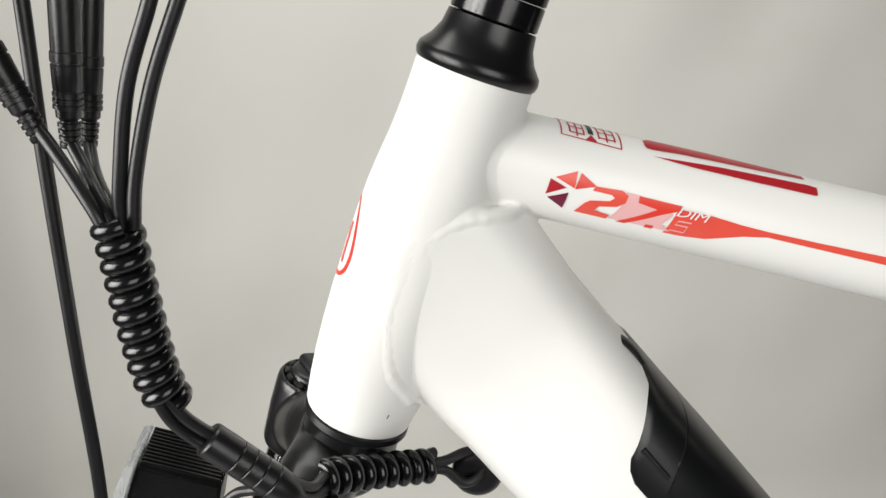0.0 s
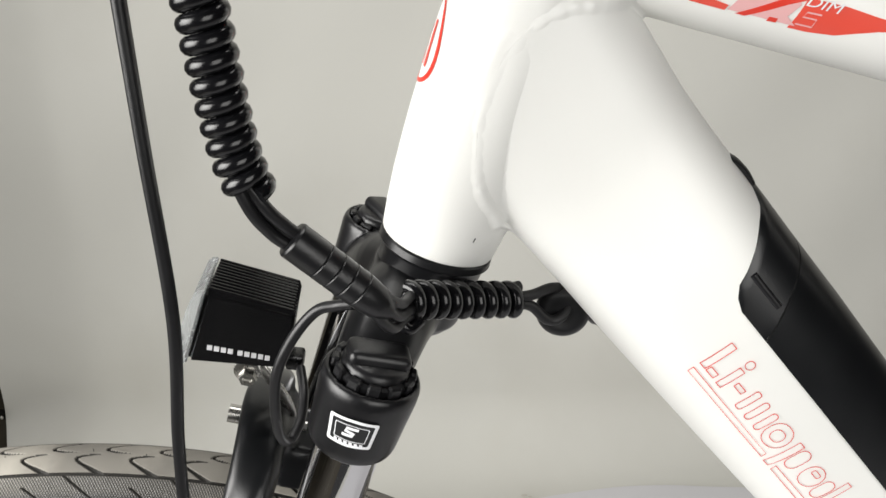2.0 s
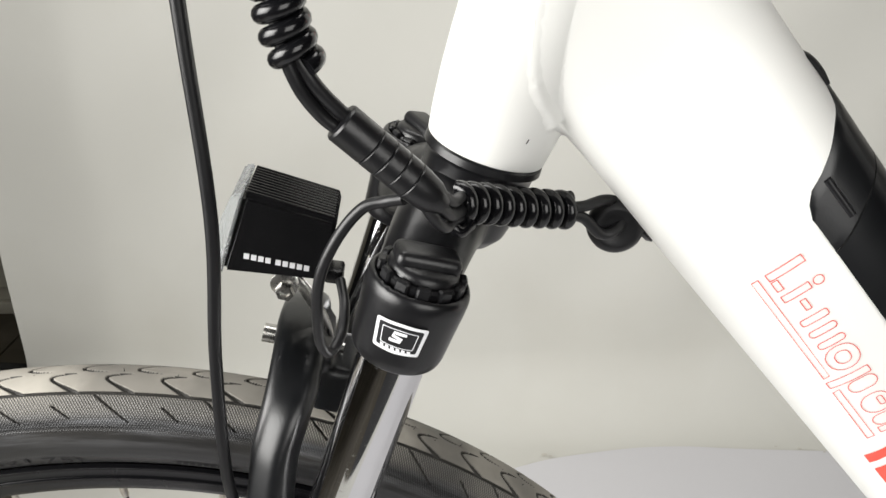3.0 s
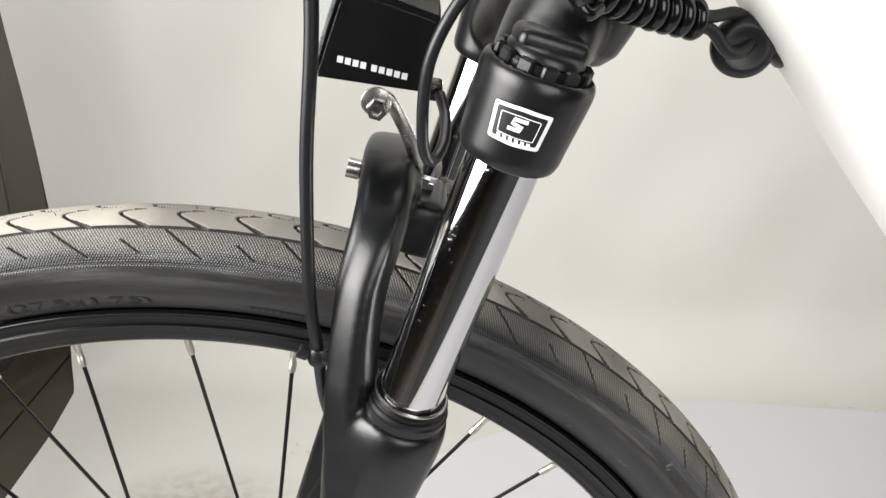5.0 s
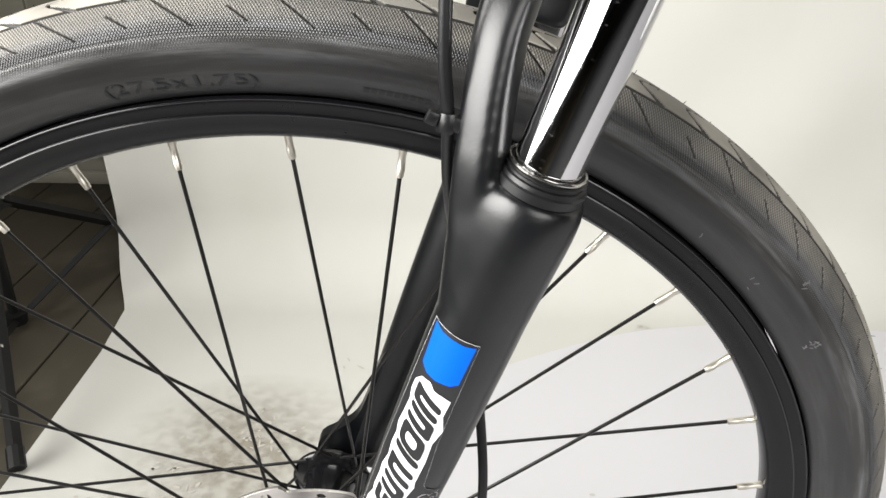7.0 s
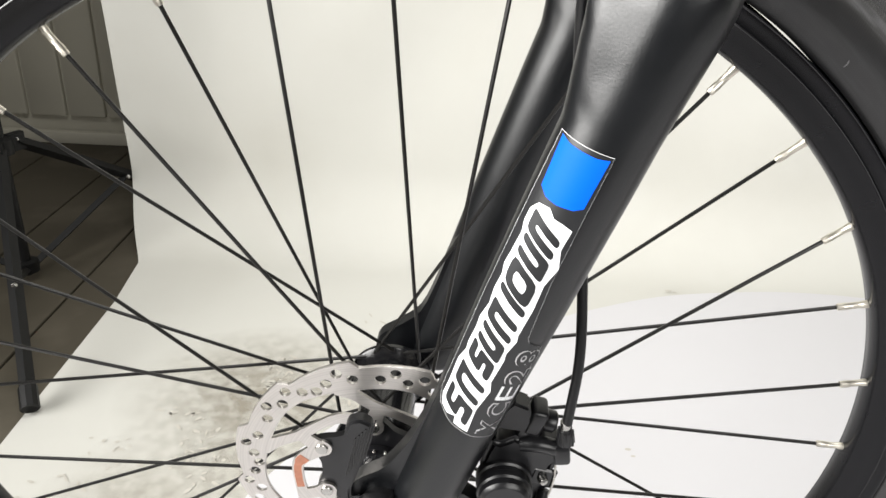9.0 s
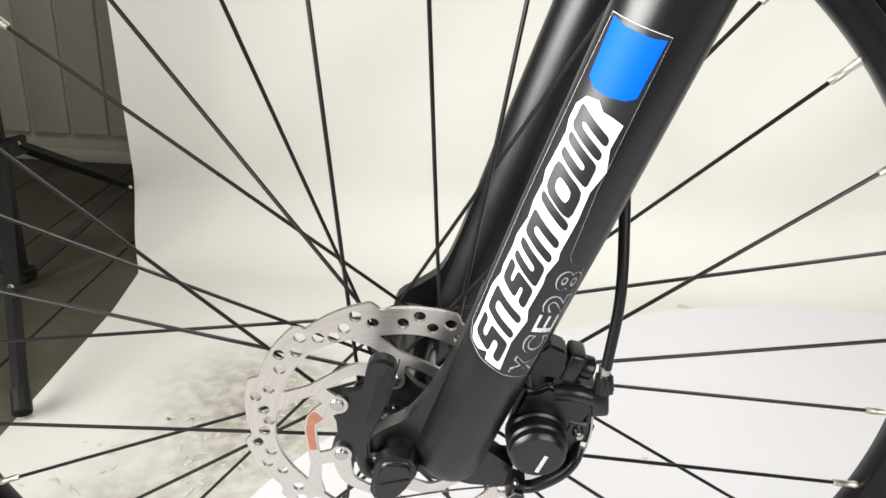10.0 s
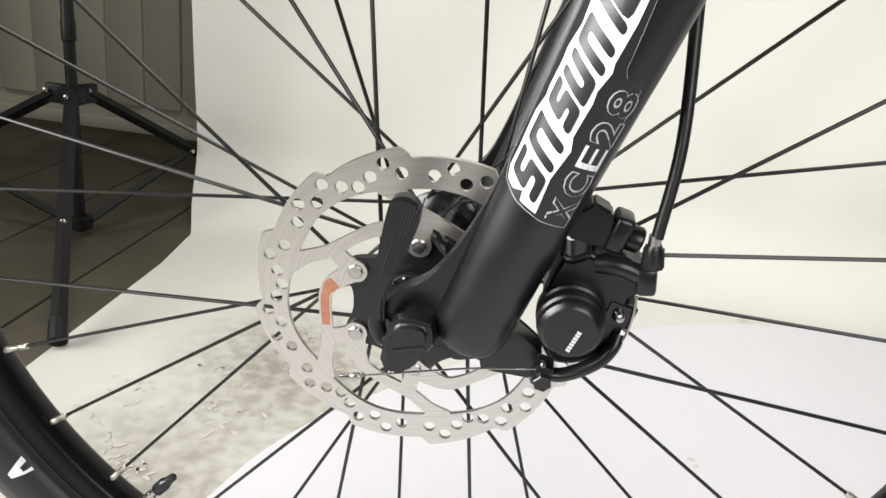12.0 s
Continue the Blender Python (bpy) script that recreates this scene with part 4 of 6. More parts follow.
# shoulder that joins the foot of the arch to the leg: a rear and a front round, with flat sides between
for sgn in (-1, 1):
    bm, rings = bmesh.new(), []
    for s, r, f, rf in ((0.225, 0.0186, 0.0186, 0.015), (0.2315, 0.0191, 0.0194, 0.0145), (0.24, 0.01945, 0.0212, 0.014), (0.25, 0.0197, 0.0234, 0.0135), (0.26, 0.02, 0.0256, 0.0122), (0.27, 0.0204, 0.0276, 0.0108), (0.28, 0.0207, 0.0288, 0.0096),
                        (0.287, 0.0205, 0.0288, 0.009), (0.291, 0.0199, 0.0278, 0.0085), (0.294, 0.0187, 0.0258, 0.008), (0.2957, 0.0168, 0.023, 0.007), (0.296, 0.0148, 0.021, 0.006)):
        ring = []
        for k in range(72):
            a = 2 * math.pi * k / 72
            c = rf - (f - rf) * math.cos(a) > r
            n, y = (math.cos(a) * rf - (f - rf), math.sin(a) * rf) if c else (math.cos(a) * r, math.sin(a) * r)
            ring.append(bm.verts.new(LEG0 + LEGA * s + LEGN * n + Vector((0, sgn * LY + y, 0))))
        rings.append(ring)
    for A, B in zip(rings, rings[1:]):
        for k in range(72):
            bm.faces.new((A[k], A[(k + 1) % 72], B[(k + 1) % 72], B[k]))
    bm.faces.new(rings[-1])
    bm.faces.new(rings[0][::-1])
    bmesh.ops.recalc_face_normals(bm, faces=bm.faces)
    lowers.append(bm)
cast("lower_casting", lowers, M_MATT, fork_ob, "matt black casting of two legs and an arch", 0.0012, 24)
# dropouts
for sgn in (1, -1):
    m = pose(0, sgn * 0.053 + 0.0042, 0, 90, 0, 0)
    out = [(0.036, 0.1), (0.029, 0.078), (0.0215, 0.0595), (0.0129, 0.0428), (0.0019, 0.0272), (-0.01, 0.0196), (-0.0185, 0.0096), (-0.0165, 0.005), (-0.0111, 0.005), (-0.002, 0.0005), (0.0042, -0.0033), (0.0099, -0.0079), (0.0164, -0.0115), (0.0256, -0.0095), (0.034, -0.0104), (0.04, 0.015), (0.052, 0.06)]
    ex = [(0.05, 0.12), (0.0336, 0.0927), (0.024, 0.066), (0.0137, 0.0427), (0, 0.031), (-0.0124, 0.0224), (-0.016, 0.008), (-0.012, -0.006), (0.002, -0.011), (0.016, -0.006), (0.03, 0.01), (0.05, 0.07)]
    dm = nudge((0.0122, -0.053, 0.0262), (0.0042, -0.0043 if sgn < 0 else 0.002, 0.0018), (-0.4, -1.8, 0), 0.986)
    part("dropout", plate([tuple(p.xy) for p in spline([(x, z, 0) for x, z in (out if sgn < 0 else ex)], 3)], [], 0.0085, dm @ m), M_MATT, fork_ob)
mount = [(0.037, 0.006), (0.043, 0.0035), (0.0538, -0.0058), (0.0517, -0.0149), (0.0495, -0.019), (0.0325, -0.018), (0.0275, -0.0166), (0.026, -0.008)]
part("caliper_mount", plate(mount, [], 0.01, dm @ pose(0, -0.043, 0, 90, 0, 0)), M_MATT, fork_ob)
part("caliper_mount", plate([(0.045, 0.06), (0.05, 0.075), (0.0625, 0.068), (0.066, 0.06), (0.06, 0.051), (0.05, 0.051)], [], 0.011, dm @ pose(0, -0.038, 0, 90, 0, 0)), M_MATT, fork_ob)


# film on the leg: s along, v round it from the side facing -y towards the front
def on_leg(s, v):
    r = interp(L_PROF, s + 0.006) + 0.00025
    a = math.pi / 2 + v / 0.0188
    return LEG0 + Vector((0, -LY, 0)) + LEGA * (s + 0.0063) + LEGN * r * math.cos(a) - Vector((0, r * math.sin(a), 0))


def sd(s, deg):
    return (s, radians(deg - 90) * 0.0188)


def lifted(mapper, k):
    return lambda a, b: mapper(a, b) + Vector((0, -k, 0))


film = [sd(0.2225, 163), sd(0.2229, 123), sd(0.2235, 90), sd(0.1906, 88.8), sd(0.1644, 86.8), sd(0.136, 79), sd(0.1335, 74), sd(0.131, 50), sd(0.1, 46), sd(0.0725, 46), sd(0.0728, 84), sd(0.0755, 122), sd(0.08, 153), sd(0.086, 166), sd(0.14, 168), sd(0.178, 166.5)]
decal("film", film, M_FILMG, fork_ob, on_leg, "dark grey clear-edged film", size=0.004)
decal("film_edge", film, M_EDGE, fork_ob, lifted(on_leg, 0.0001), "thin light edge of the film", [inset(film, 0.00022)], 0.004)
blue = [sd(0.2215, 157.5), sd(0.2205, 140), sd(0.2206, 123), sd(0.2208, 107), sd(0.222, 93), sd(0.2008, 94.6), sd(0.1985, 104), sd(0.1972, 124), sd(0.1975, 140), sd(0.2, 153)]
decal("blue_patch", blue, M_BLUE, fork_ob, lifted(on_leg, 0.0002), "bright blue patch with curved ends", size=0.003)
# maker's mark as plain white and dark shapes
wm = [sd(*q) for q in ((0.1938, 144), (0.1894, 153.5), (0.1833, 154), (0.1788, 149.5), (0.1686, 151.5), (0.1621, 153.5), (0.1574, 149), (0.1492, 150.5), (0.1421, 147), (0.1332, 152.5), (0.1281, 150.6), (0.1181, 152.2), (0.1147, 150),
      (0.1074, 157), (0.0921, 155), (0.0849, 156), (0.0805, 148), (0.0789, 133), (0.0804, 119.3), (0.0765, 117), (0.0749, 92.5), (0.0897, 96), (0.1023, 90), (0.1075, 95.5), (0.1209, 93.6), (0.1253, 95.5), (0.1329, 90.5), (0.1362, 92.8),
      (0.1509, 91.3), (0.1633, 93.6), (0.1727, 87.5), (0.181, 95.5), (0.1905, 94.3), (0.1916, 107.6), (0.1919, 119), (0.1948, 128.3))]
decal("mark_plate", wm, M_FILMW, fork_ob, lifted(on_leg, 0.0002), "white stepped plate of a maker's mark", size=0.003)


def mark_shape(kind, s0, s1, v0, v1):
    """A slanted dark block with slots, w wide strokes: z, n, u, o or i."""
    w, hgt, lean = 0.0037, v1 - v0, 0.0072
    q = {"i": [(0.4, 0), (0.4 + w / (s1 - s0), 0), (0.4 + w / (s1 - s0), 1), (0.4, 1)]}
    a, c = w / (s1 - s0), w / hgt
    q["n"] = [(0, 0), (a, 0), (a, 1 - c), (1 - a, 1 - c), (1 - a, 0), (1, 0), (1, 1), (0, 1)]
    q["u"] = [(0, 0), (1, 0), (1, 1), (1 - a, 1), (1 - a, c), (a, c), (a, 1), (0, 1)]
    m0, m1 = 0.5 - c / 2, 0.5 + c / 2
    q["z"] = [(0, 0), (1, 0), (1, m1), (a, m1), (a, 1 - c), (1, 1 - c), (1, 1), (0, 1), (0, m0), (1 - a, m0), (1 - a, c), (0, c)]
    q["o"] = [(0, 0), (1, 0), (1, 1), (0, 1)]

    def put(loop, r):
        return soft([(s0 + (s1 - s0) * x + lean * (y - 0.5), v0 + hgt * y) for x, y in loop], r)

    holes = [put([(a, c), (1 - a, c), (1 - a, 1 - c), (a, 1 - c)], 0.0022)] if kind == "o" else []
    decal("mark_shape", put(q[kind], 0.0035 if kind in "o" else 0.0018), M_FILMG, fork_ob, lifted(on_leg, 0.0004), "dark slanted shape on the mark", holes, size=0.003)


for kind, s0, s1, d0, d1 in (("z", 0.0815, 0.0925, 99, 149), ("n", 0.0948, 0.1065, 98, 148), ("z", 0.1105, 0.1205, 101, 145), ("u", 0.1215, 0.1315, 100, 143), ("n", 0.1335, 0.144, 98, 144), ("i", 0.1445, 0.1545, 98, 144),
                             ("o", 0.153, 0.166, 100, 144), ("u", 0.1674, 0.1772, 99.5, 144.4), ("n", 0.1785, 0.188, 100, 146)):
    mark_shape(kind, s0, s1, sd(0, d0)[1], sd(0, d1)[1])
V_CODE = sd(0, 47)[1]


def code_letter(ch, s0, s1, material, shrink_by=0.0, lift=0.0):
    """One letter of the model code, running up the leg between s0 and s1."""
    bm = letters(ch, 0.0104, 0.0, shrink_by - (0.0 if ch == "E" else 0.0007))
    x0, x1 = min(v.co.x for v in bm.verts), max(v.co.x for v in bm.verts)
    k = (s1 - s0 - 2 * shrink_by * 0.5) / (x1 - x0)
    for v in bm.verts:
        v.co.x, v.co.y = s0 + shrink_by * 0.5 + (v.co.x - x0) * k, V_CODE + v.co.y
    part("model_code", lay(bm, lifted(on_leg, lift), 0.0015), material, fork_ob, "thin grey outlined letter" if ch != "E" else "solid white letter")


for ch, s0, s1 in (("X", 0.0745, 0.0845), ("C", 0.086, 0.096), ("E", 0.0978, 0.107), ("2", 0.1082, 0.1178), ("8", 0.1195, 0.1295)):
    code_letter(ch, s0, s1, M_FILMW if ch == "E" else M_EDGE)
    if ch != "E":
        code_letter(ch, s0, s1, M_FILMG, 0.00055, 0.00035)


def on_cup(s, v):
    r = 0.0186 + 0.0009 * (s - 0.417) / 0.012 + 0.0004
    a = math.pi / 2 + v / 0.0188
    return fork(0, 0, -LY) + FA * s + FN * r * math.cos(a) - Vector((0, r * math.sin(a), 0))


bx = soft([sd(0.4182, 127), sd(0.4302, 130), sd(0.4312, 102), sd(0.431, 74), sd(0.4186, 75), sd(0.418, 102)], 0.0008)
decal("badge", bx, M_FILMG, fork_ob, on_cup, "small dark badge", size=0.002)
decal("badge_frame", bx, M_FILMW, fork_ob, lifted(on_cup, 0.0001), "white rounded badge frame", [inset(bx, 0.0013)], 0.002)
bx = inset(bx, 0.0006)
mid = inset(bx, 0.0022)
decal("badge_frame", mid, M_FILMW, fork_ob, lifted(on_cup, 0.0001), "thin inner badge frame", [inset(mid, 0.0003)], 0.002)
decal("badge_shape", ribbon([sd(0.4234, 111), sd(0.4236, 99), sd(0.4247, 98), sd(0.4254, 108), sd(0.4268, 107), sd(0.427, 94)], 0.0013), M_FILMW, fork_ob, lifted(on_cup, 0.0002), "white badge shape", size=0.002)
for d in (84, 90, 96, 102, 108, 114):
    decal("badge_shape", [sd(0.4192, d), sd(0.4206, d + 1), sd(0.4206, d + 4.8), sd(0.4192, d + 3.8)], M_FILMW, fork_ob, lifted(on_cup, 0.0002), "tiny white bar", size=0.002)

# ---- front wheel ----
wheel = thing("front_wheel", "front wheel with black rim, black spokes and dusty road tyre", "bicycle wheel")
TR, RH, TC = 0.0212, 0.0242, 0.3128      # half width, half height, middle radius


def tyre_mesh():
    """The tyre's skin, with its cut grooves; u runs along the tread in metres, v round the section."""
    u = np.radians(np.concatenate([np.linspace(35, 160, 3000, endpoint=False), np.linspace(160, 395, 1300, endpoint=False)]))      # finer over the top
    nu = len(u)
    near_b = np.concatenate([np.arange(0, 36, 0.65), np.arange(36, 68, 0.8), np.linspace(68, 148, 18)])
    far_b = np.concatenate([np.arange(0, 36, 0.8), np.arange(36, 68, 2.5), np.linspace(68, 148, 12)])
    b = np.radians(np.concatenate([-far_b[:0:-1], near_b]))
    nv = len(b) - 1
    U, B = np.meshgrid(u, b, indexing="ij")
    deg = np.degrees(np.abs(B))
    turn = np.sign(B)
    reps = 84
    pitch = 2 * np.pi / reps
    arc = 2 * np.pi * 0.335

    def cut(x, half):
        return np.clip(1 - (x / half) ** 2, 0, 1)

    # hooked cuts over the crown: (angle round the section, share of the pitch), out to the ring groove
    hook_a = [-9, -4, 0, 3, 6, 9, 12, 16, 22, 30.5]
    hook_f = [-0.75, -0.3, 0.05, 0.3, 0.46, 0.52, 0.5, 0.42, 0.25, 0.0]
    depth = np.zeros_like(U)
    for side in (1, -1):
        sd_ = np.degrees(B) * side
        f = np.interp(sd_, hook_a, hook_f)
        k = (U - f * pitch - (0 if side > 0 else pitch / 2)) / pitch
        x = (k - np.round(k)) * arc / reps
        slope = np.abs(np.gradient(np.interp(np.arange(-9, 31), hook_a, hook_f)))
        half = 0.0009 + 0.0007 * np.clip((sd_ - 18) / 12, 0, 1)
        half = half * np.sqrt(1 + (np.interp(sd_, np.arange(-9, 31), slope) * arc / reps / 0.00042) ** 2)
        depth = np.maximum(depth, 0.0016 * cut(x, half) * (sd_ < 30.5) * (sd_ > 1.5))
    # ring groove at the edge of the crown
    depth = np.maximum(depth, 0.0014 * cut((np.radians(deg - 30.5)) * TR, 0.0008))
    # shoulder cuts, every second one short
    s2 = np.clip((deg - 30) / 34, 0, 1) ** 1.1 * pitch * 0.7
    k2 = (U + s2 + pitch * 0.3) / pitch
    x2 = (k2 - np.round(k2)) * arc / reps
    odd = np.round(k2) % 2
    end = np.where(odd > 0, 64, 60)
    start = np.where(odd > 0, 32, 45)
    depth = np.maximum(depth, 0.0012 * cut(x2, 0.0011 - 0.0006 * np.clip((deg - 45) / 18, 0, 1)) * (deg > start) * (deg < end))
    # slim ridges on the side
    bump = 0.0003 * cut(np.radians(deg - 72) * TR, 0.0009) + 0.0004 * cut(np.radians(deg - 112) * TR, 0.001) + 0.0004 * cut(np.radians(deg - 87) * TR, 0.0006)
    off = bump - depth
    rad = TC + (RH + off) * np.cos(B)
    P = np.stack([rad * np.cos(U), -(TR + off) * np.sin(B), rad * np.sin(U)], -1).reshape(-1, 3)
    i = np.arange(nu)[:, None] * (nv + 1)
    j = np.arange(nv)[None, :]
    i2 = ((np.arange(nu) + 1) % nu)[:, None] * (nv + 1)
    F = np.stack([i + j, i + j + 1, i2 + j + 1, i2 + j], -1).reshape(-1, 4)
    me = bpy.data.meshes.new("tyre")
    me.vertices.add(len(P))
    me.vertices.foreach_set("co", P.ravel())
    me.loops.add(F.size)
    me.loops.foreach_set("vertex_index", F.ravel())
    me.polygons.add(len(F))
    me.polygons.foreach_set("loop_start", np.arange(0, F.size, 4))
    me.polygons.foreach_set("loop_total", np.full(len(F), 4))
    me.update(calc_edges=True)
    uv = me.uv_layers.new(name="UVMap")
    uu = np.repeat(np.where(u >= 2 * np.pi, u - 2 * np.pi, u), nv + 1) * 0.335
    vv = np.tile(b, nu) * TR
    L = np.stack([uu[F.ravel()], vv[F.ravel()]], -1)
    q = L.reshape(-1, 4, 2)
    wrap = (q[:, :, 0].max(1) - q[:, :, 0].min(1)) > 1
    q[wrap, :, 0] = np.where(q[wrap, :, 0] < 1, q[wrap, :, 0] + 2 * np.pi * 0.335, q[wrap, :, 0])
    uv.data.foreach_set("uv", q.ravel())
    me.polygons.foreach_set("use_smooth", np.ones(len(F), bool))
    me.materials.append(M_TYRE)
    me.materials.append(M_GROOVE)
    fd = depth.reshape(-1)[F].mean(1)
    me.polygons.foreach_set("material_index", (fd > 0.0005).astype(np.int32))
    me.update()
    return me


tyre = new("tyre", tyre_mesh())
tyre.parent = wheel
tagged(tyre, "black road tyre with cut grooves and pale dust on the tread")


def ring_lathe(profile, seg=256):
    return lathe((0, 0, 0), (0, 1, 0), profile, seg, cap=False)


RC = [(-0.0118, 0.2915), (-0.0128, 0.2912), (-0.0138, 0.2903), (-0.0139, 0.2893), (-0.0132, 0.288), (-0.0128, 0.2843), (-0.0133, 0.2838), (-0.0131, 0.283), (-0.0124, 0.2823), (-0.0117, 0.2785), (-0.0095, 0.273), (-0.0065, 0.2705), (0, 0.2697)]
prof = [(-0.0105, 0.286)] + RC + [(-a, b) for a, b in RC[::-1][1:]] + [(0.0105, 0.286)]
rim = part("rim", ring_lathe(prof), M_RIM, wheel, "satin black double-wall rim")
for r0, y0 in ((0.2906, -0.0134), (0.2836, -0.0131), (0.2906, 0.0134), (0.2836, 0.0131)):
    part("rim_lip", sweep([Vector((r0 * math.cos(a), y0, r0 * math.sin(a))) for a in [2 * math.pi * k / 240 for k in range(240)]], 0.0006, 8, closed=True), M_GLOSS, wheel, "thin rounded rim lip")
HC = Vector((0.0006, 0, 0.0032))
hub = part("hub", lathe(HC + Vector((0, -0.048, 0)), (0, 1, 0), [(0, 0.007), (0.004, 0.0095), (0.012, 0.011), (0.017, 0.0175), (0.0225, 0.0255), (0.0235, 0.0267), (0.0265, 0.0267), (0.0275, 0.0255), (0.031, 0.0185), (0.04, 0.0165), (0.069, 0.0165), (0.076, 0.018), (0.079, 0.0245), (0.08, 0.0255), (0.0825, 0.0255), (0.0835, 0.024), (0.086, 0.016), (0.098, 0.01)], 56), M_GLOSS, wheel)
for k in range(32):
    th = math.radians(10.4 + 11.25 * k)
    near = k % 2 == 0
    de = math.radians(57.5 if k % 4 < 2 else -57.5)
    yf, rf = (-0.0242, 0.0226) if near else (0.0318, 0.0209)
    tip = Vector((0.2678 * math.cos(th), -0.0015 if near else 0.0015, 0.2678 * math.sin(th)))
    root = HC + Vector((rf * math.cos(th + de), yf, rf * math.sin(th + de)))
    way = (root - tip).normalized()
    part("spoke", sweep([tip + way * 0.008, root], 0.00105, 8), M_SPOKE, wheel)
    part("nipple", sweep([tip - way * 0.003, tip + way * 0.0005, tip + way * 0.001, tip + way * 0.0075, tip + way * 0.008, tip + way * 0.0125, tip + way * 0.0128], [0.0021, 0.0021, 0.0018, 0.0018, 0.00205, 0.0018, 0.0012], 10), M_NIPPLE, wheel)
va = math.radians(-130.6)
vd = Vector((-math.cos(va), 0, -math.sin(va)))
valve = part("valve", lathe(Vector((0.268 * math.cos(va), 0, 0.268 * math.sin(va))), vd, [(0, 0.0032), (0.012, 0.0032), (0.0125, 0.0028), (0.02, 0.0028)], 16), M_BRIGHT, wheel)
part("valve_cap", lathe(Vector((0.268 * math.cos(va), 0, 0.268 * math.sin(va))) + vd * 0.0175, vd, [(0, 0.0035), (0.001, 0.0042), (0.009, 0.0042), (0.0105, 0.0038), (0.013, 0.0028), (0.0185, 0.0026), (0.0195, 0.0018)], 16), M_PLASTIC, valve)


def on_tyre(a0):
    """u along the ring towards lower angles, v inwards to outwards, on the side facing -y."""
    def fn(u, v):
        rad = 0.2992 + v
        a = a0 - u / 0.3
        c = max(-1.0, min(1.0, (rad - TC) / RH))
        return Vector((rad * math.cos(a), -TR * math.sqrt(1 - c * c) - 0.00045, rad * math.sin(a)))
    return fn


for txt, a0, v0, hgt in (("(27.5x1.75)", 102.8, -0.0012, 0.0058), ("44-584", 121.0, -0.0012, 0.005)):
    bm = letters(txt, hgt)
    for p in bm.verts:
        p.co.x, p.co.y = p.co.x * 1.75 + 0.0005 * math.sin(p.co.x * 800), p.co.y + v0
    lay(bm, on_tyre(radians(a0)), 0.002)
    part("moulded_size", bm, M_EMBOSS, tyre, "raised size figures moulded in the rubber")
bm = bmesh.new()
for i in range(9):
    join(bm, flat(rounded(0.0 + 0.0032 * i, 0.0, 0.0024 + 0.0032 * i, 0.0022, 0.0004, 2, 0.1)))
part("moulded_bar", lay(bm, on_tyre(radians(82.0)), 0.002), M_EMBOSS, tyre, "small raised bars moulded in the rubber")
part("white_mark", lay(flat([(-0.0045, -0.005), (-0.001, 0.0065), (0.0025, 0.0065), (0.0075, -0.005), (0.003, -0.005), (0.002, -0.001), (-0.0015, -0.001), (-0.002, -0.005)]), on_tyre(radians(-144.0)), 0.002), M_FILMW, tyre, "white block of a mark on the tyre side")
bm = bmesh.new()
rs = random.Random(8)
for i in range(150):
    a = 2 * math.pi * (i + 0.5 * rs.random()) / 150
    be = rs.choice((-0.1, 0.12, 0.0, 0.55)) + 0.05 * rs.random()
    o = Vector(((TC + RH * math.cos(be)) * math.cos(a), -TR * math.sin(be), (TC + RH * math.cos(be)) * math.sin(a)))
    w = Vector((math.cos(be) * math.cos(a), -math.sin(be), math.cos(be) * math.sin(a))) + Vector((rs.uniform(-0.4, 0.4), 0, rs.uniform(-0.4, 0.4)))
    sweep([o, o + w * 0.0012 * (0.4 + rs.random())], [0.00025, 0.00012], 4, bm)
hairs = part("vent_hair", bm, M_RUBBER, tyre, "fine rubber moulding hairs on the tread")
tagged(hairs, kind="stuff")
bm = bmesh.new()
for cx, cz, n, sp in ((0.2418, 0.2067, 6, 0.0015), (0.2555, 0.172, 12, 0.002), (0.22, 0.205, 3, 0.003), (0.19, 0.23, 2, 0.002)):
    for i in range(n):
        x, z = cx + rs.gauss(0, sp), cz + rs.gauss(0, sp)
        rad, a = math.hypot(x, z), math.atan2(z, x)
        l, w, q = 0.0006 + 0.0014 * rs.random(), 0.0003, rs.random() * 3
        fn = on_tyre(a)
        if rad - TC < -RH * 0.98 or rad - TC > RH * 0.9:
            continue
        join(bm, lay(flat([(px * math.cos(q) - py * math.sin(q), rad - 0.2992 + px * math.sin(q) + py * math.cos(q)) for px, py in circle(0, 0, l, 7, w)]), fn, 0.003))
tagged(part("scuff", bm, M_SCUFF, tyre, "pale scuffs on the tyre side"), kind="stuff")

# ---- brake disc ----
disc = thing("brake_disc", "perforated stainless steel brake disc on the hub", "brake disc", BIKE @ nudge((-0.0055, -0.0345, -0.001), (0.0048, -0.0009, -0.0016), (0, -1.7, 0)))
DC = Vector((-0.0055, -0.0345, -0.001))
DM = Matrix.Translation(DC) @ pose(0, 0, 0, 90, 0, 0)
outer = []
for k in range(240):
    a = 360 * k / 240
    q = ((a - 94.0) % 30) / 30
    r = 0.0747 + 0.0047 * (q / 0.1 if q < 0.1 else (1 - (q - 0.1) / 0.9) ** 0.8)
    outer.append((r * math.cos(radians(a)), r * math.sin(radians(a))))
inner = [((0.0613 + 0.0012 * math.cos(6 * (w - 0.2))) * math.cos(w), (0.0613 + 0.0012 * math.cos(6 * (w - 0.2))) * math.sin(w)) for w in [2 * math.pi * k / 120 for k in range(120)]]
holes = []
for i in range(60):
    r = {"M": 0.0677, "O": 0.0727, "I": 0.0648}.get("MOMIMOMOM."[(i - 16) % 10])
    if r:
        a = radians(1.9 + 6 * i)
        holes.append(circle(r * math.cos(a), r * math.sin(a), 0.003, 20))
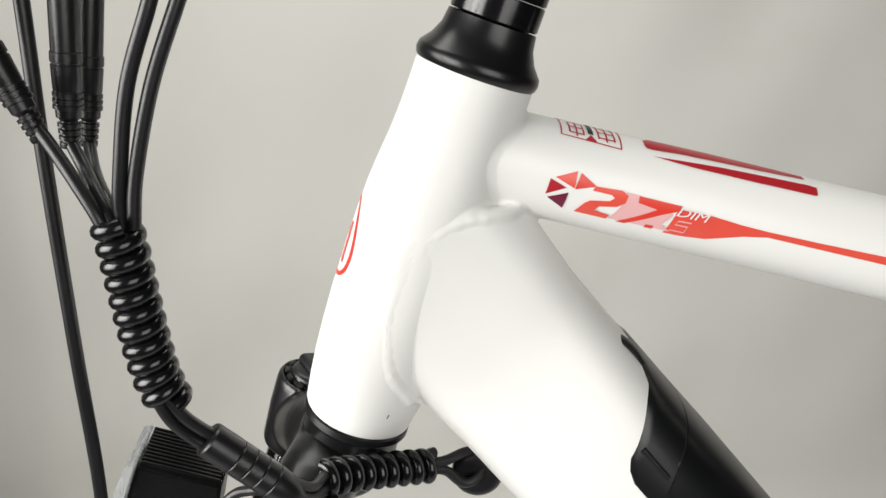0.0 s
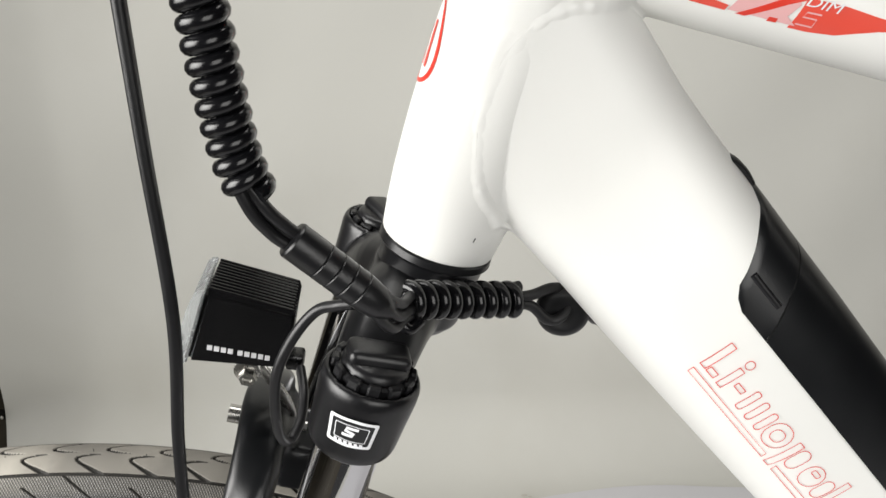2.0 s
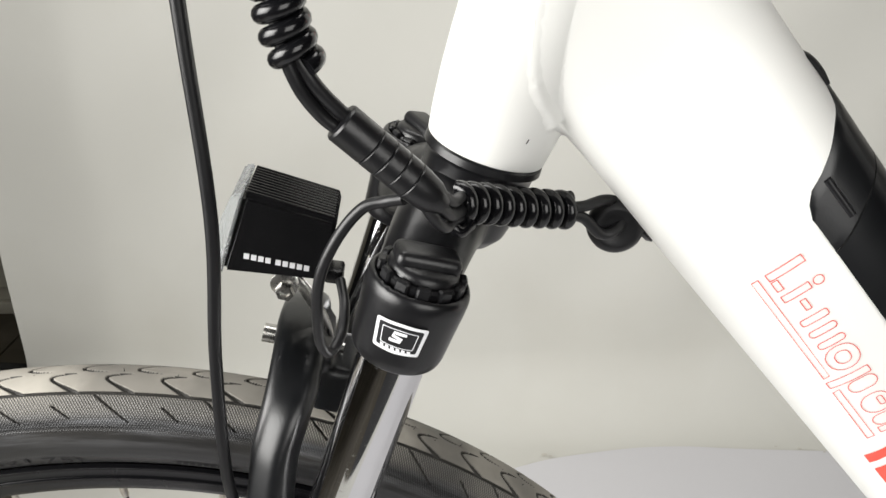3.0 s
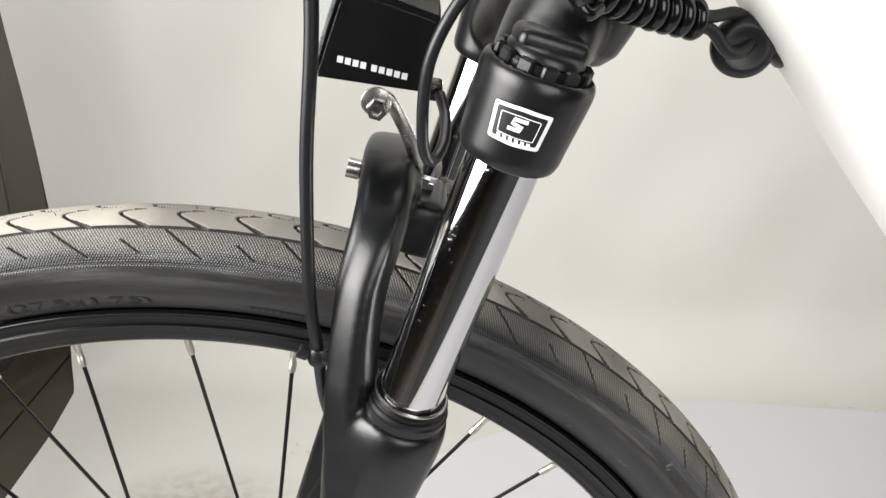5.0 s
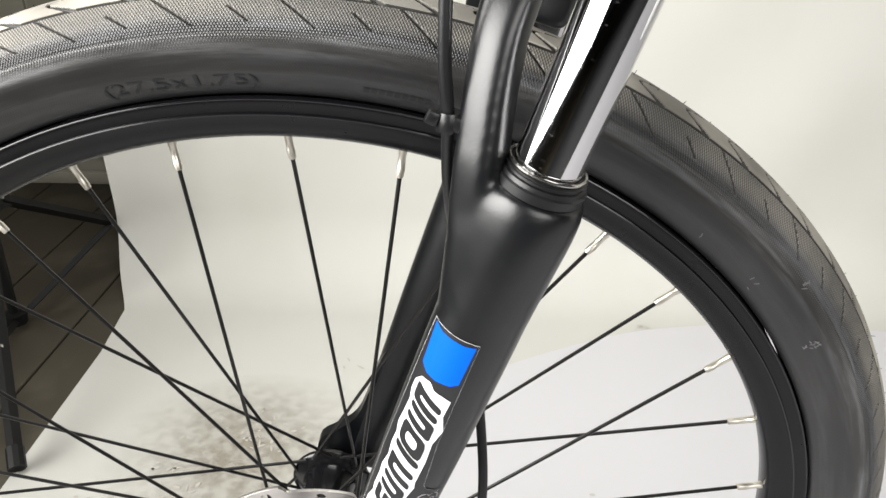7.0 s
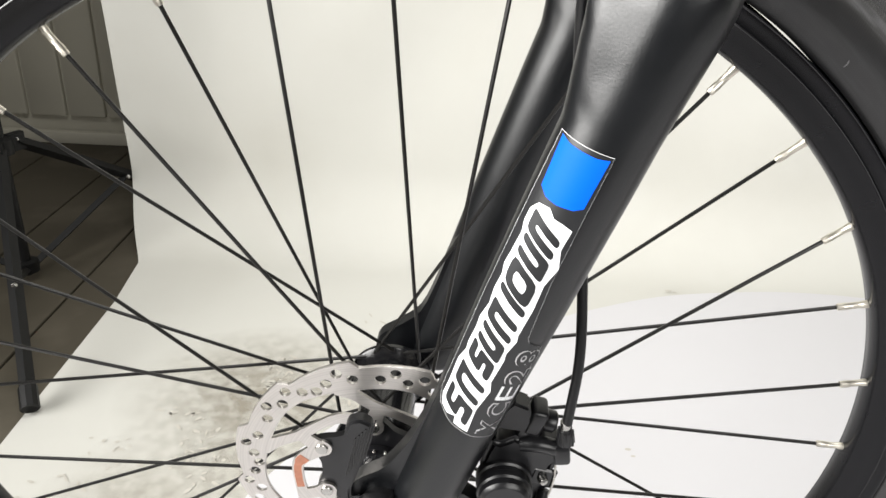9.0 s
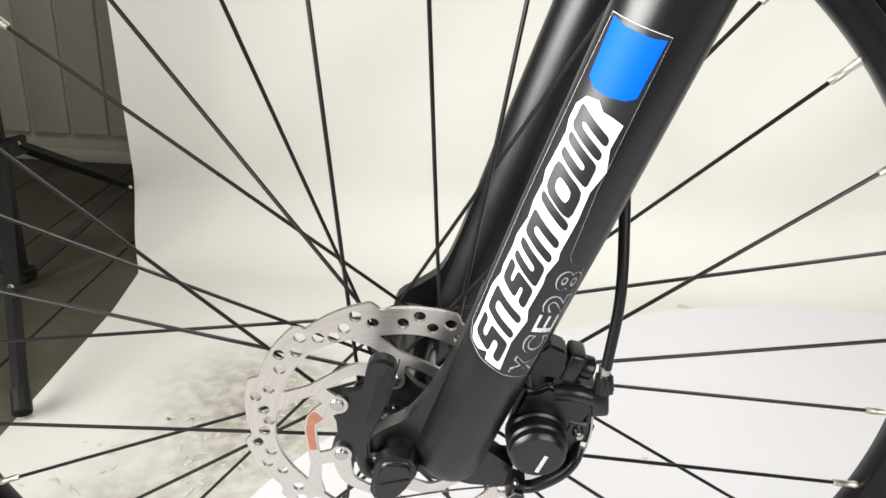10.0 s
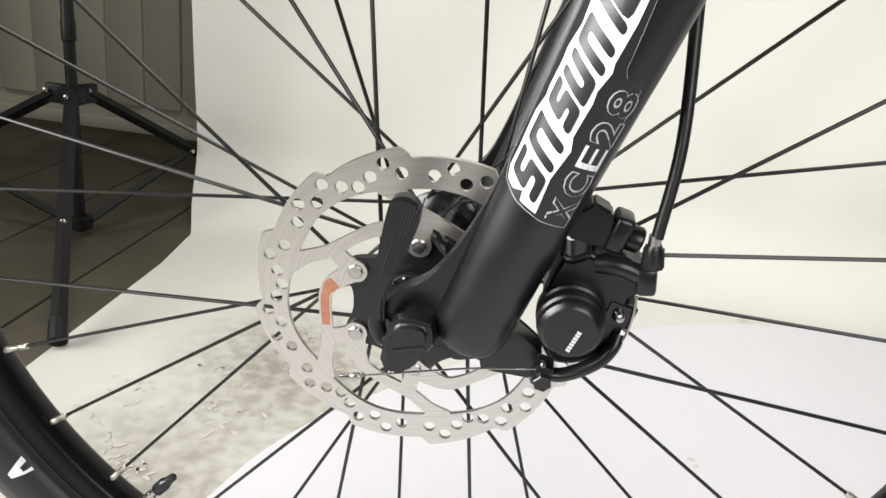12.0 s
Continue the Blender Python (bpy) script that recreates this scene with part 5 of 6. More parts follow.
def disc_steel():
    """Steel with fine turned rings round the disc's centre."""
    m = mat("turned_steel", (0.68, 0.65, 0.62), 0.36, 1.0, var=0.05, scale=60)
    n, l = m.node_tree.nodes, m.node_tree.links
    bs = n["Principled BSDF"]
    base = bs.inputs["Base Color"].links[0].from_socket
    co, sub, ln = n.new("ShaderNodeTexCoord"), n.new("ShaderNodeVectorMath"), n.new("ShaderNodeVectorMath")
    sub.operation, ln.operation = "SUBTRACT", "LENGTH"
    sub.inputs[1].default_value = DC
    l.new(co.outputs["Object"], sub.inputs[0])
    l.new(sub.outputs[0], ln.inputs[0])
    no = n.new("ShaderNodeTexNoise")
    no.noise_dimensions = "1D"
    no.inputs["Scale"].default_value, no.inputs["Detail"].default_value = 900, 3
    l.new(ln.outputs["Value"], no.inputs["W"])
    rg = n.new("ShaderNodeMapRange")
    for k, v in zip(("From Min", "From Max", "To Min", "To Max"), (0.3, 0.7, 0.9, 1.06)):
        rg.inputs[k].default_value = v
    l.new(no.outputs["Fac"], rg.inputs["Value"])
    mx = n.new("ShaderNodeMixRGB")
    mx.blend_type = "MULTIPLY"
    mx.inputs[0].default_value = 1
    l.new(base, mx.inputs[1])
    l.new(rg.outputs[0], mx.inputs[2])
    l.new(mx.outputs[0], bs.inputs["Base Color"])
    return m


def rim_strip(bm, loop, back, top, low):
    """A chamfered edge: from loop at the face to back at the depth low, and down to the rear."""
    n = len(loop)
    rows = [[bm.verts.new(DM @ Vector((p[0], p[1], z))) for p in q] for q, z in ((loop, top), (back, low), (back, 0.0))]
    for A, B in zip(rows, rows[1:]):
        for k in range(n):
            bm.faces.new((A[k], A[(k + 1) % n], B[(k + 1) % n], B[k]))


M_DISC = disc_steel()
ring_bm = plate([(x * 0.997, y * 0.997) for x, y in outer], [[(x * 1.004, y * 1.004) for x, y in inner]] + holes, 0.0018, DM)
rim_strip(ring_bm, [(x * 0.997, y * 0.997) for x, y in outer], outer, 0.0018, 0.0012)
rim_strip(ring_bm, [(x * 1.004, y * 1.004) for x, y in inner], inner, 0.0018, 0.0012)
for hole in holes:
    cx, cy = sum(p[0] for p in hole) / len(hole), sum(p[1] for p in hole) / len(hole)
    rim_strip(ring_bm, hole, [(cx + (x - cx) * 0.95, cy + (y - cy) * 0.95) for x, y in hole], 0.0018, 0.0012)
part("friction_ring", ring_bm, M_DISC, disc, "drilled wave-edged steel ring", angle=30)
RA = 0.0335
for k in range(6):
    a = radians(90.5 + 60 * k)

    def pp(r, deg):
        w = a + radians(deg)
        return Vector((r * math.cos(w), r * math.sin(w), 0))

    line = spline([pp(RA, 0), pp(0.0388, 13), pp(0.0432, 24), pp(0.0442, 37), pp(0.0462, 51), pp(0.049, 59), pp(0.0555, 67), pp(0.0635, 74)], 4)
    arm = plate(ribbon([p.xy for p in line], [interp([(0, 0.0102), (0.14, 0.0084), (0.3, 0.0066), (0.45, 0.0056), (0.6, 0.0062), (0.75, 0.0062), (0.88, 0.0066), (1, 0.012)], k / (len(line) - 1)) for k in range(len(line))]), [], 0.0017, DM @ Matrix.Translation((0, 0, 0.00005)))
    plate(ribbon([pp(RA, 60).xy, pp(0.039, 58.6).xy, pp(0.0435, 57).xy, pp(0.0485, 55).xy], [0.0104, 0.0082, 0.0078, 0.009]), [], 0.00168, DM @ Matrix.Translation((0, 0, 0.00006)), bm=arm)
    plate([tuple((pp(RA, 0) + Vector((x, y, 0))).xy) for x, y in circle(0, 0, 0.0056, 20)], [], 0.00175, DM @ Matrix.Translation((0, 0, 0.00002)), bm=arm)
    part("arm", arm, M_DISC, disc, angle=30)
    part("rivet", lathe(DM @ (pp(RA, 0) + Vector((0, 0, 0.0017))), (0, -1, 0), [(0, 0.0036), (0.0008, 0.0035), (0.0012, 0.003), (0.0013, 0.001)], 20), M_BRIGHT, disc, "bright domed rivet")
    if k == 1:
        part("wear_film", plate(ribbon([p.xy for p in line[5:16]], [0.0062, 0.0066, 0.006] + [0.0042] * 8), [], 0.0001, DM @ Matrix.Translation((0, 0, 0.0018))), M_ORANGE, disc, "rubbed orange sticker on one arm")
star = [((0.0305 + 0.0085 * (0.5 + 0.5 * math.cos(6 * (w - radians(90.5)))) ** 1.6) * math.cos(w), (0.0305 + 0.0085 * (0.5 + 0.5 * math.cos(6 * (w - radians(90.5)))) ** 1.6 - 0.0) * math.sin(w)) for w in [2 * math.pi * k / 120 for k in range(120)]]
part("carrier", plate(star, [], 0.004, DM @ Matrix.Translation((0, 0, -0.0042))), M_SATIN, disc, "black star-shaped carrier")
part("lock_ring", lathe(DC + Vector((0, -0.0005, 0)), (0, -1, 0), [(0, 0.0195), (0.003, 0.0195), (0.0035, 0.0185), (0.004, 0.0135), (0.001, 0.013)], 40), M_SATIN, disc)
for k in range(20):
    w = 2 * math.pi * k / 20
    part("lock_tooth", block((0.0012, 0.003, 0.0014), Matrix.Translation(DC + Vector((0.0188 * math.cos(w), -0.0042, 0.0188 * math.sin(w)))) @ pose(0, 0, 0, 0, -math.degrees(w), 0), 0.0003, 1), M_STEEL, disc)

# ---- quick release ----
release = thing("quick_release", "black quick-release lever and cam on the axle", "quick release", BIKE @ nudge((-0.0091, -0.0611, 0.0269), (0.0045, -0.003, 0.0006), (-0.7, -1.6, 0.2), 0.989))
lever = [(-0.0222, 0.0075), (-0.0212, 0.0197), (-0.0195, 0.032), (-0.0178, 0.0442), (-0.0155, 0.058), (-0.0135, 0.0645), (-0.0105, 0.0666), (-0.0065, 0.0668), (-0.0028, 0.0645), (-0.0016, 0.0605), (-0.0026, 0.0535), (-0.0062, 0.043), (-0.0102, 0.032), (-0.0148, 0.018), (-0.0152, 0.0085)]
lb = flat([tuple(p.xy) for p in spline([(x, z, 0) for x, z in lever + lever[:1]], 3)][:-1])
geo = bmesh.ops.extrude_face_region(lb, geom=lb.faces[:])
bmesh.ops.translate(lb, vec=(0, 0, 0.0075), verts=[g for g in geo["geom"] if isinstance(g, bmesh.types.BMVert)])
bmesh.ops.recalc_face_normals(lb, faces=lb.faces)
rimedges = [e for e in lb.edges if len(e.link_faces) == 2 and e.calc_face_angle(0) > 1.2]
bmesh.ops.bevel(lb, geom=rimedges, offset=0.0014, segments=2, affect="EDGES")
bmesh.ops.transform(lb, matrix=pose(0, -0.0585, 0, 90, 0, 0), verts=lb.verts)
part("lever", lb, M_PLASTIC, release, "ribbed black plastic lever", angle=50)
for k in range(7):
    o = Vector((-0.0165 + 0.0017 * k, -0.0662, 0.03 + 0.002 * k))
    part("rib", sweep([o, o + Vector((0.0065, 0, 0.026))], 0.0004, 6), M_PLASTIC, release)
part("cam_housing", lathe((-0.0005, -0.056, 0.004), (-0.12, -1, -0.05), [(0, 0.0095), (0.004, 0.0098), (0.01, 0.0092), (0.0125, 0.0078), (0.0135, 0.004)], 32), M_PLASTIC, release)
cb = plate([tuple(p.xy) for p in spline([(x, z, 0) for x, z in ((-0.015, -0.007), (-0.0133, 0.003), (-0.0117, 0.0095), (-0.0073, 0.0138), (0.0046, 0.0135), (0.0073, 0.0055), (0.0045, -0.001), (-0.0018, -0.0103), (-0.0109, -0.0145), (-0.015, -0.007))], 2)][:-1], [], 0.0125, pose(0, -0.0605, 0, 90, 0, 0))
bmesh.ops.bevel(cb, geom=[e for e in cb.edges if len(e.link_faces) == 2 and e.calc_face_angle(0) > 1.0], offset=0.0028, segments=3, affect="EDGES")
part("cam", cb, M_PLASTIC, release, "rounded black cam block", angle=50)
part("cam_band", sweep([Vector((-0.0095, -0.0735, -0.0005)), Vector((0.0045, -0.0735, 0.0035))], 0.0006, 8), M_PLASTIC, release)
part("cam_arm", sweep(spline([(-0.0185, -0.062, 0.012), (-0.0182, -0.0625, 0.004), (-0.0155, -0.063, -0.001), (-0.01, -0.064, -0.001)], 5), [(0.004, 0.0036)] * 16, 14), M_PLASTIC, release)
part("axle_nut", lathe((-0.001, -0.049, 0.002), (0, -1, 0), [(0, 0.008), (0.007, 0.008), (0.008, 0.007)], 6), M_SATIN, release)
part("skewer", lathe(HC + Vector((0, -0.055, 0)), (0, 1, 0), [(0, 0.0025), (0.115, 0.0025)], 12), M_STEEL, release)

# ---- brake caliper ----
caliper = thing("brake_caliper", "black mechanical disc brake caliper bolted behind the fork leg", "brake caliper", BIKE @ nudge((0.074, -0.0486, 0.021), (0.0023, -0.0087, 0.0067), (-1.0, -1.8, 0.2), 0.965))
body = [(0.0579, 0.0425), (0.0615, 0.0405), (0.0687, 0.0442), (0.0713, 0.043), (0.0797, 0.0446), (0.0879, 0.0403), (0.0918, 0.0385), (0.093, 0.029), (0.089, 0.024), (0.0878, 0.014), (0.0865, 0.004), (0.083, -0.004), (0.0765, -0.009), (0.068, -0.0125), (0.06, -0.0125), (0.0548, -0.0065), (0.0522, 0.0042), (0.0518, 0.0136), (0.0515, 0.0235), (0.054, 0.033)]
cb = flat([tuple(p.xy) for p in spline([(x, z, 0) for x, z in body + body[:1]], 3)][:-1])
geo = bmesh.ops.extrude_face_region(cb, geom=cb.faces[:])
bmesh.ops.translate(cb, vec=(0, 0, 0.021), verts=[g for g in geo["geom"] if isinstance(g, bmesh.types.BMVert)])
bmesh.ops.recalc_face_normals(cb, faces=cb.faces)
bmesh.ops.bevel(cb, geom=[e for e in cb.edges if len(e.link_faces) == 2 and e.calc_face_angle(0) > 1.2], offset=0.0025, segments=3, affect="EDGES")
bmesh.ops.transform(cb, matrix=pose(0, -0.0285, 0, 90, 0, 0), verts=cb.verts)
part("body", cb, M_SATIN, caliper, "satin black cast body", angle=50)
part("inner_half", lathe((0.083, -0.0285, 0.0078), (0, 1, 0), [(0, 0.0123), (0.008, 0.0123), (0.011, 0.011), (0.012, 0.006)], 32), M_SATIN, caliper)
cap = part("piston_cap", lathe((0.0643, -0.047, 0.0146), (0, -1, 0), [(0, 0.015), (0.005, 0.015), (0.0058, 0.0139), (0.0085, 0.0139), (0.0092, 0.0146), (0.0125, 0.0145), (0.0134, 0.0135), (0.0168, 0.0133), (0.0183, 0.012), (0.0188, 0.011), (0.0189, 0.004)], 56), M_SATIN, caliper, "stepped round cap", angle=25)
for i in range(7):
    part("mark_bar", block((0.0018, 0.0004, 0.0011), Matrix.Translation((0.0652, -0.0661, 0.0085)) @ pose(0, 0, 0, 0, 22, 0) @ Matrix.Translation((0, 0, 0.0016 * i - 0.0025)), 0, 1), M_EDGE, cap, "small pale bar of a maker's mark")
CF = pose(0, 0, 0, 0, 17, 0)
ad = plate([(0.052, 0.056), (0.0649, 0.0632), (0.0672, 0.066), (0.0758, 0.0619), (0.077, 0.053), (0.0776, 0.0441), (0.07, 0.0464), (0.0591, 0.0482)], [], 0.012, pose(0, -0.035, 0, 90, 0, 0))
bmesh.ops.bevel(ad, geom=[e for e in ad.edges if len(e.link_faces) == 2 and e.calc_face_angle(0) > 0.6], offset=0.0012, segments=2, affect="EDGES")
part("adapter_arm", ad, M_SATIN, caliper)
part("adapter_end", block((0.0085, 0.0145, 0.0165), Matrix.Translation((0.0795, -0.041, 0.0522)) @ CF, 0.0022, 3), M_SATIN, caliper)
part("bolt", lathe((0.0825, -0.041, 0.0505), (0.956, 0, -0.292), [(0, 0.0045), (0.002, 0.0058), (0.0062, 0.0058), (0.0072, 0.005), (0.0072, 0.003), (0.005, 0.003)], 24), M_SATIN, caliper)
part("neck", block((0.0085, 0.012, 0.011), Matrix.Translation((0.0745, -0.041, 0.0445)) @ CF, 0.002, 2), M_SATIN, caliper)
part("cable_stop", block((0.0085, 0.011, 0.0125), Matrix.Translation((0.0933, -0.0465, 0.034)) @ pose(0, 0, 0, 0, -6, 0), 0.002, 2), M_SATIN, caliper)
part("stop_arm", sweep(spline([(0.072, -0.046, 0.038), (0.082, -0.0475, 0.039), (0.0925, -0.047, 0.035)], 5), [(0.0045, 0.0045)] * 11, 14), M_SATIN, caliper)
barrel = part("barrel_adjuster", lathe((0.0947, -0.0468, 0.0397), (-0.06, 0, 1), [(0, 0.0042), (0.001, 0.0046), (0.006, 0.0041), (0.0095, 0.0035), (0.0105, 0.003)], 24), M_PLASTIC, caliper)
for k in range(10):
    w = 2 * math.pi * k / 10
    part("rib", sweep([Vector((0.0947 + 0.0044 * math.cos(w), -0.0468 + 0.0044 * math.sin(w), 0.0402)), Vector((0.0942 + 0.0036 * math.cos(w), -0.0468 + 0.0036 * math.sin(w), 0.0488))], 0.0007, 6), M_PLASTIC, barrel)
part("ferrule", lathe((0.0941, -0.0468, 0.0497), (-0.06, 0, 1), [(0, 0.0027), (0.0048, 0.0027), (0.005, 0.0022)], 20), M_BRIGHT, caliper, "bright metal ferrule")
part("brake_arm", sweep(spline([(0.0858, -0.049, 0.007), (0.084, -0.052, 0.0015), (0.0795, -0.054, -0.0045), (0.0717, -0.0555, -0.0098), (0.0632, -0.057, -0.0128), (0.056, -0.0575, -0.0125)], 5), [(0.0036, 0.0032)] * 26, 14), M_SATIN, caliper)
part("pinch_block", block((0.0085, 0.011, 0.0115), pose(0.0552, -0.057, -0.0118, 0, 12, 0), 0.002, 2), M_SATIN, caliper)
part("pinch_bolt", lathe((0.0556, -0.0625, -0.013), (0, -1, 0), [(0, 0.0042), (0.003, 0.0042), (0.0035, 0.0036)], 6), M_SATIN, caliper)
part("set_screw", lathe((0.0548, -0.0605, -0.0052), (0.1, -1, 0.25), [(0, 0.0012), (0.004, 0.0012), (0.0045, 0.0008)], 10), M_BRIGHT, caliper, "tiny bright screw")
part("pivot_ball", lathe((0.0838, -0.0495, 0.0165), (0.35, -1, 0.1), [(0, 0.0024), (0.0025, 0.0026), (0.004, 0.0019), (0.0045, 0.0008)], 16), M_BRIGHT, caliper, "bright pivot pin")
part("pivot_seat", block((0.013, 0.003, 0.012), pose(0.0848, -0.0485, 0.0165, 0, 15, 0), 0.001, 1), M_GLOSS, caliper)
part("return_spring", sweep(spline([(0.0905, -0.05, 0.027), (0.0904, -0.051, 0.0184), (0.0889, -0.0515, 0.0089), (0.0858, -0.0525, 0.001)], 5), 0.0006, 8), M_STEEL, caliper, "thin steel return spring")
part("inner_cable", sweep(spline([(0.0525, -0.0605, -0.009), (0.025, -0.0615, -0.0125), (0.0, -0.062, -0.018), (-0.0265, -0.062, -0.0245)], 6), 0.0005, 8), M_STEEL, caliper, "bright bare cable tail")
part("cable_end", lathe((-0.0255, -0.062, -0.0243), (-1, 0, -0.18), [(0, 0.0012), (0.001, 0.0016), (0.0035, 0.0016), (0.0045, 0.0013), (0.0055, 0.0016), (0.0095, 0.0016), (0.0102, 0.001)], 12), M_BRIGHT, caliper, "crimped bright cable end")

# ---- brake cable and its clip ----
cable = thing("brake_cable", "black brake cable housing running down the fork", "brake cable")
part("housing", sweep(spline([(0.083, -0.05, 0.75), (0.0818, -0.05, 0.6312), (0.0811, -0.05, 0.5846), (0.0815, -0.05, 0.51), (0.0825, -0.0505, 0.44), (0.0775, -0.052, 0.383), (0.0757, -0.0545, 0.33), (0.077, -0.0535, 0.303), (0.0775, -0.047, 0.27), (0.0815, -0.034, 0.232), (0.088, -0.031, 0.19),
                              (0.0942, -0.036, 0.141), (0.0975, -0.0475, 0.096), (0.0951, -0.0554, 0.0595)], 8), 0.0025, 18), M_RUBBER, cable)
clip = thing("cable_clip", "black plastic clip holding the cable to the fork", "cable clip")
part("loop", lathe((0.0774, -0.0528, 0.2955), (0.05, 0.1, 1), [(0, 0.0028), (0.0, 0.0046), (0.001, 0.005), (0.0065, 0.005), (0.0075, 0.0046), (0.0075, 0.0028)], 24), M_PLASTIC, clip)
part("ear", block((0.005, 0.004, 0.0055), pose(0.0715, -0.0545, 0.3015, 0, 25, 0), 0.001, 2), M_PLASTIC, clip)
part("stub", block((0.009, 0.0055, 0.0062), pose(0.0825, -0.0545, 0.2985, 0, 20, 0), 0.0012, 2), M_PLASTIC, clip)

# ---- headlight ----
lamp = thing("headlight", "black ribbed bicycle headlight with clear lens", "headlight")
LQ = [(0.0893, 0.438), (0.124, 0.4265), (0.1188, 0.3998), (0.0772, 0.4053)]      # side outline: top front, top back, low back, low front
LN, LF = -0.0255, 0.0045
LB = Vector((0.1241 - 0.0893, 0, 0.4288 - 0.4375)).normalized()               # backwards


def slab(quad, y0, y1, bevel=0.0009, seg=2):
    bm = flat(quad)
    geo = bmesh.ops.extrude_face_region(bm, geom=bm.faces[:])
    bmesh.ops.translate(bm, vec=(0, 0, y1 - y0), verts=[g for g in geo["geom"] if isinstance(g, bmesh.types.BMVert)])
    bmesh.ops.recalc_face_normals(bm, faces=bm.faces)
    if bevel:
        bmesh.ops.bevel(bm, geom=[e for e in bm.edges if len(e.link_faces) == 2 and e.calc_face_angle(0) > 0.6], offset=bevel, segments=seg, affect="EDGES")
    bmesh.ops.transform(bm, matrix=pose(0, y1, 0, 90, 0, 0), verts=bm.verts)
    return bm


part("housing", slab(LQ, LN, LF, 0.0016, 3), M_LAMP, lamp, "satin black metal housing")
for i in range(11):
    y0 = LN + 0.0018 + 0.0025 * i
    top = [(LQ[0][0], LQ[0][1] - 0.002), (LQ[0][0] + 0.0006, LQ[0][1] + 0.0018), (LQ[1][0] - 0.0006, LQ[1][1] + 0.0018), (LQ[1][0], LQ[1][1] - 0.002)]
    part("fin", slab(top, y0, y0 + 0.0014, 0.0004, 1), M_LAMP, lamp)
lens = [(0.085, 0.4392), (0.0892, 0.4396), (0.077, 0.4042), (0.0752, 0.4046), (0.0744, 0.4075), (0.0757, 0.419), (0.08, 0.43)]
part("lens", slab(lens, LN - 0.0005, LF + 0.0005, 0.0008, 2), M_CLEAR, lamp, "clear plastic lens with bright edge")
part("reflector", slab([(0.0872, 0.437), (0.0884, 0.4372), (0.0774, 0.4068), (0.0764, 0.407)], LN + 0.0012, LF - 0.0012, 0), M_BRIGHT, lamp, "bright reflector plate")
for i in range(9):
    u = 0.0068 + 0.00285 * i + (0.0012 if i > 3 else 0)
    o = Vector((LQ[3][0], LN - 0.0002, LQ[3][1] + 0.0042)) + LB * (u + 0.004)
    part("mark_bar", block((0.0021, 0.0003, 0.0024), Matrix.Translation((o.x, o.y, o.z + 0.0053)) @ pose(0, 0, 0, 0, 10, 0), 0), M_EDGE, lamp, "small pale bar of a maker's mark")
part("tail", block((0.008, 0.01, 0.007), pose(0.121, -0.014, 0.398, 0, 8, 0), 0.0015, 2), M_LAMP, lamp)
part("bracket_plate", lathe((0.0995, -0.0125, 0.392), (0, -1, 0), [(0, 0.006), (0.0016, 0.006), (0.0018, 0.0056)], 28), M_BRIGHT, lamp, "round zinc-plated bracket end")
part("bracket_arm", sweep(spline([(0.1, -0.0095, 0.394), (0.105, -0.0095, 0.3905), (0.1115, -0.007, 0.376), (0.1145, -0.004, 0.364), (0.115, -0.001, 0.352)], 6), [(0.0014, 0.0027)] * 25, 14, ref=(0, 1, 0), power=4), M_BRIGHT, lamp, "bent zinc-plated bracket strip")
part("bracket_bolt", lathe((0.0998, -0.0142, 0.3897), (0, -1, 0), [(0, 0.0042), (0.003, 0.0042), (0.0035, 0.0038), (0.0035, 0.0022), (0.002, 0.002)], 6), M_BRIGHT, lamp, "bright hexagon bolt")
part("arch_bolt", lathe((0.0855, 0.0, 0.3585), (1, 0, -0.26), [(0, 0.0026), (0.0, 0.0044), (0.0055, 0.0044), (0.006, 0.0026), (0.0325, 0.0026)], 24), M_BRIGHT, lamp, "bright socket bolt")
part("arch_nut", lathe((0.1145, -0.0005, 0.3508), (1, 0, -0.26), [(0, 0.0058), (0.0012, 0.0058), (0.0013, 0.0046), (0.0052, 0.0046), (0.0055, 0.0025), (0.0075, 0.0025)], 6), M_BRIGHT, lamp, "bright lock nut")
part("washer", lathe((0.0118 + 0.0795, 0.0, 0.357), (1, 0, -0.26), [(0, 0.006), (0.001, 0.006)], 24), M_BRIGHT, lamp)

# ---- wiring ----
wiring = thing("wiring_harness", "black wires bundled in glossy spiral wrap", "wiring harness")


def helix(axis, turns, radius, wire, n=26, start=0.0):
    """A spiral along a smooth axis line."""
    ax = spline(axis, 12)
    ln = [0.0]
    for a, b in zip(ax, ax[1:]):
        ln.append(ln[-1] + (b - a).length)
    pts, tot = [], turns * n
    ref = Vector((0, 1, 0))
    for i in range(tot + 1):
        s = ln[-1] * i / tot
        k = max(j for j in range(len(ln)) if ln[j] <= s + 1e-9)
        k = min(k, len(ax) - 2)
        p = ax[k].lerp(ax[k + 1], (s - ln[k]) / max(1e-9, ln[k + 1] - ln[k]))
        t = (ax[k + 1] - ax[k]).normalized()
        u = (ref - t * ref.dot(t)).normalized()
        v = t.cross(u)
        w = start + 2 * math.pi * i / n
        pts.append(p + (u * math.cos(w) + v * math.sin(w)) * radius)
    return sweep(pts, wire, 12)


def wire(pts, r=0.0021, n=8, mt=None):
    return part("wire", sweep(spline(pts, n), r, 14), mt or M_RUBBER, wiring)


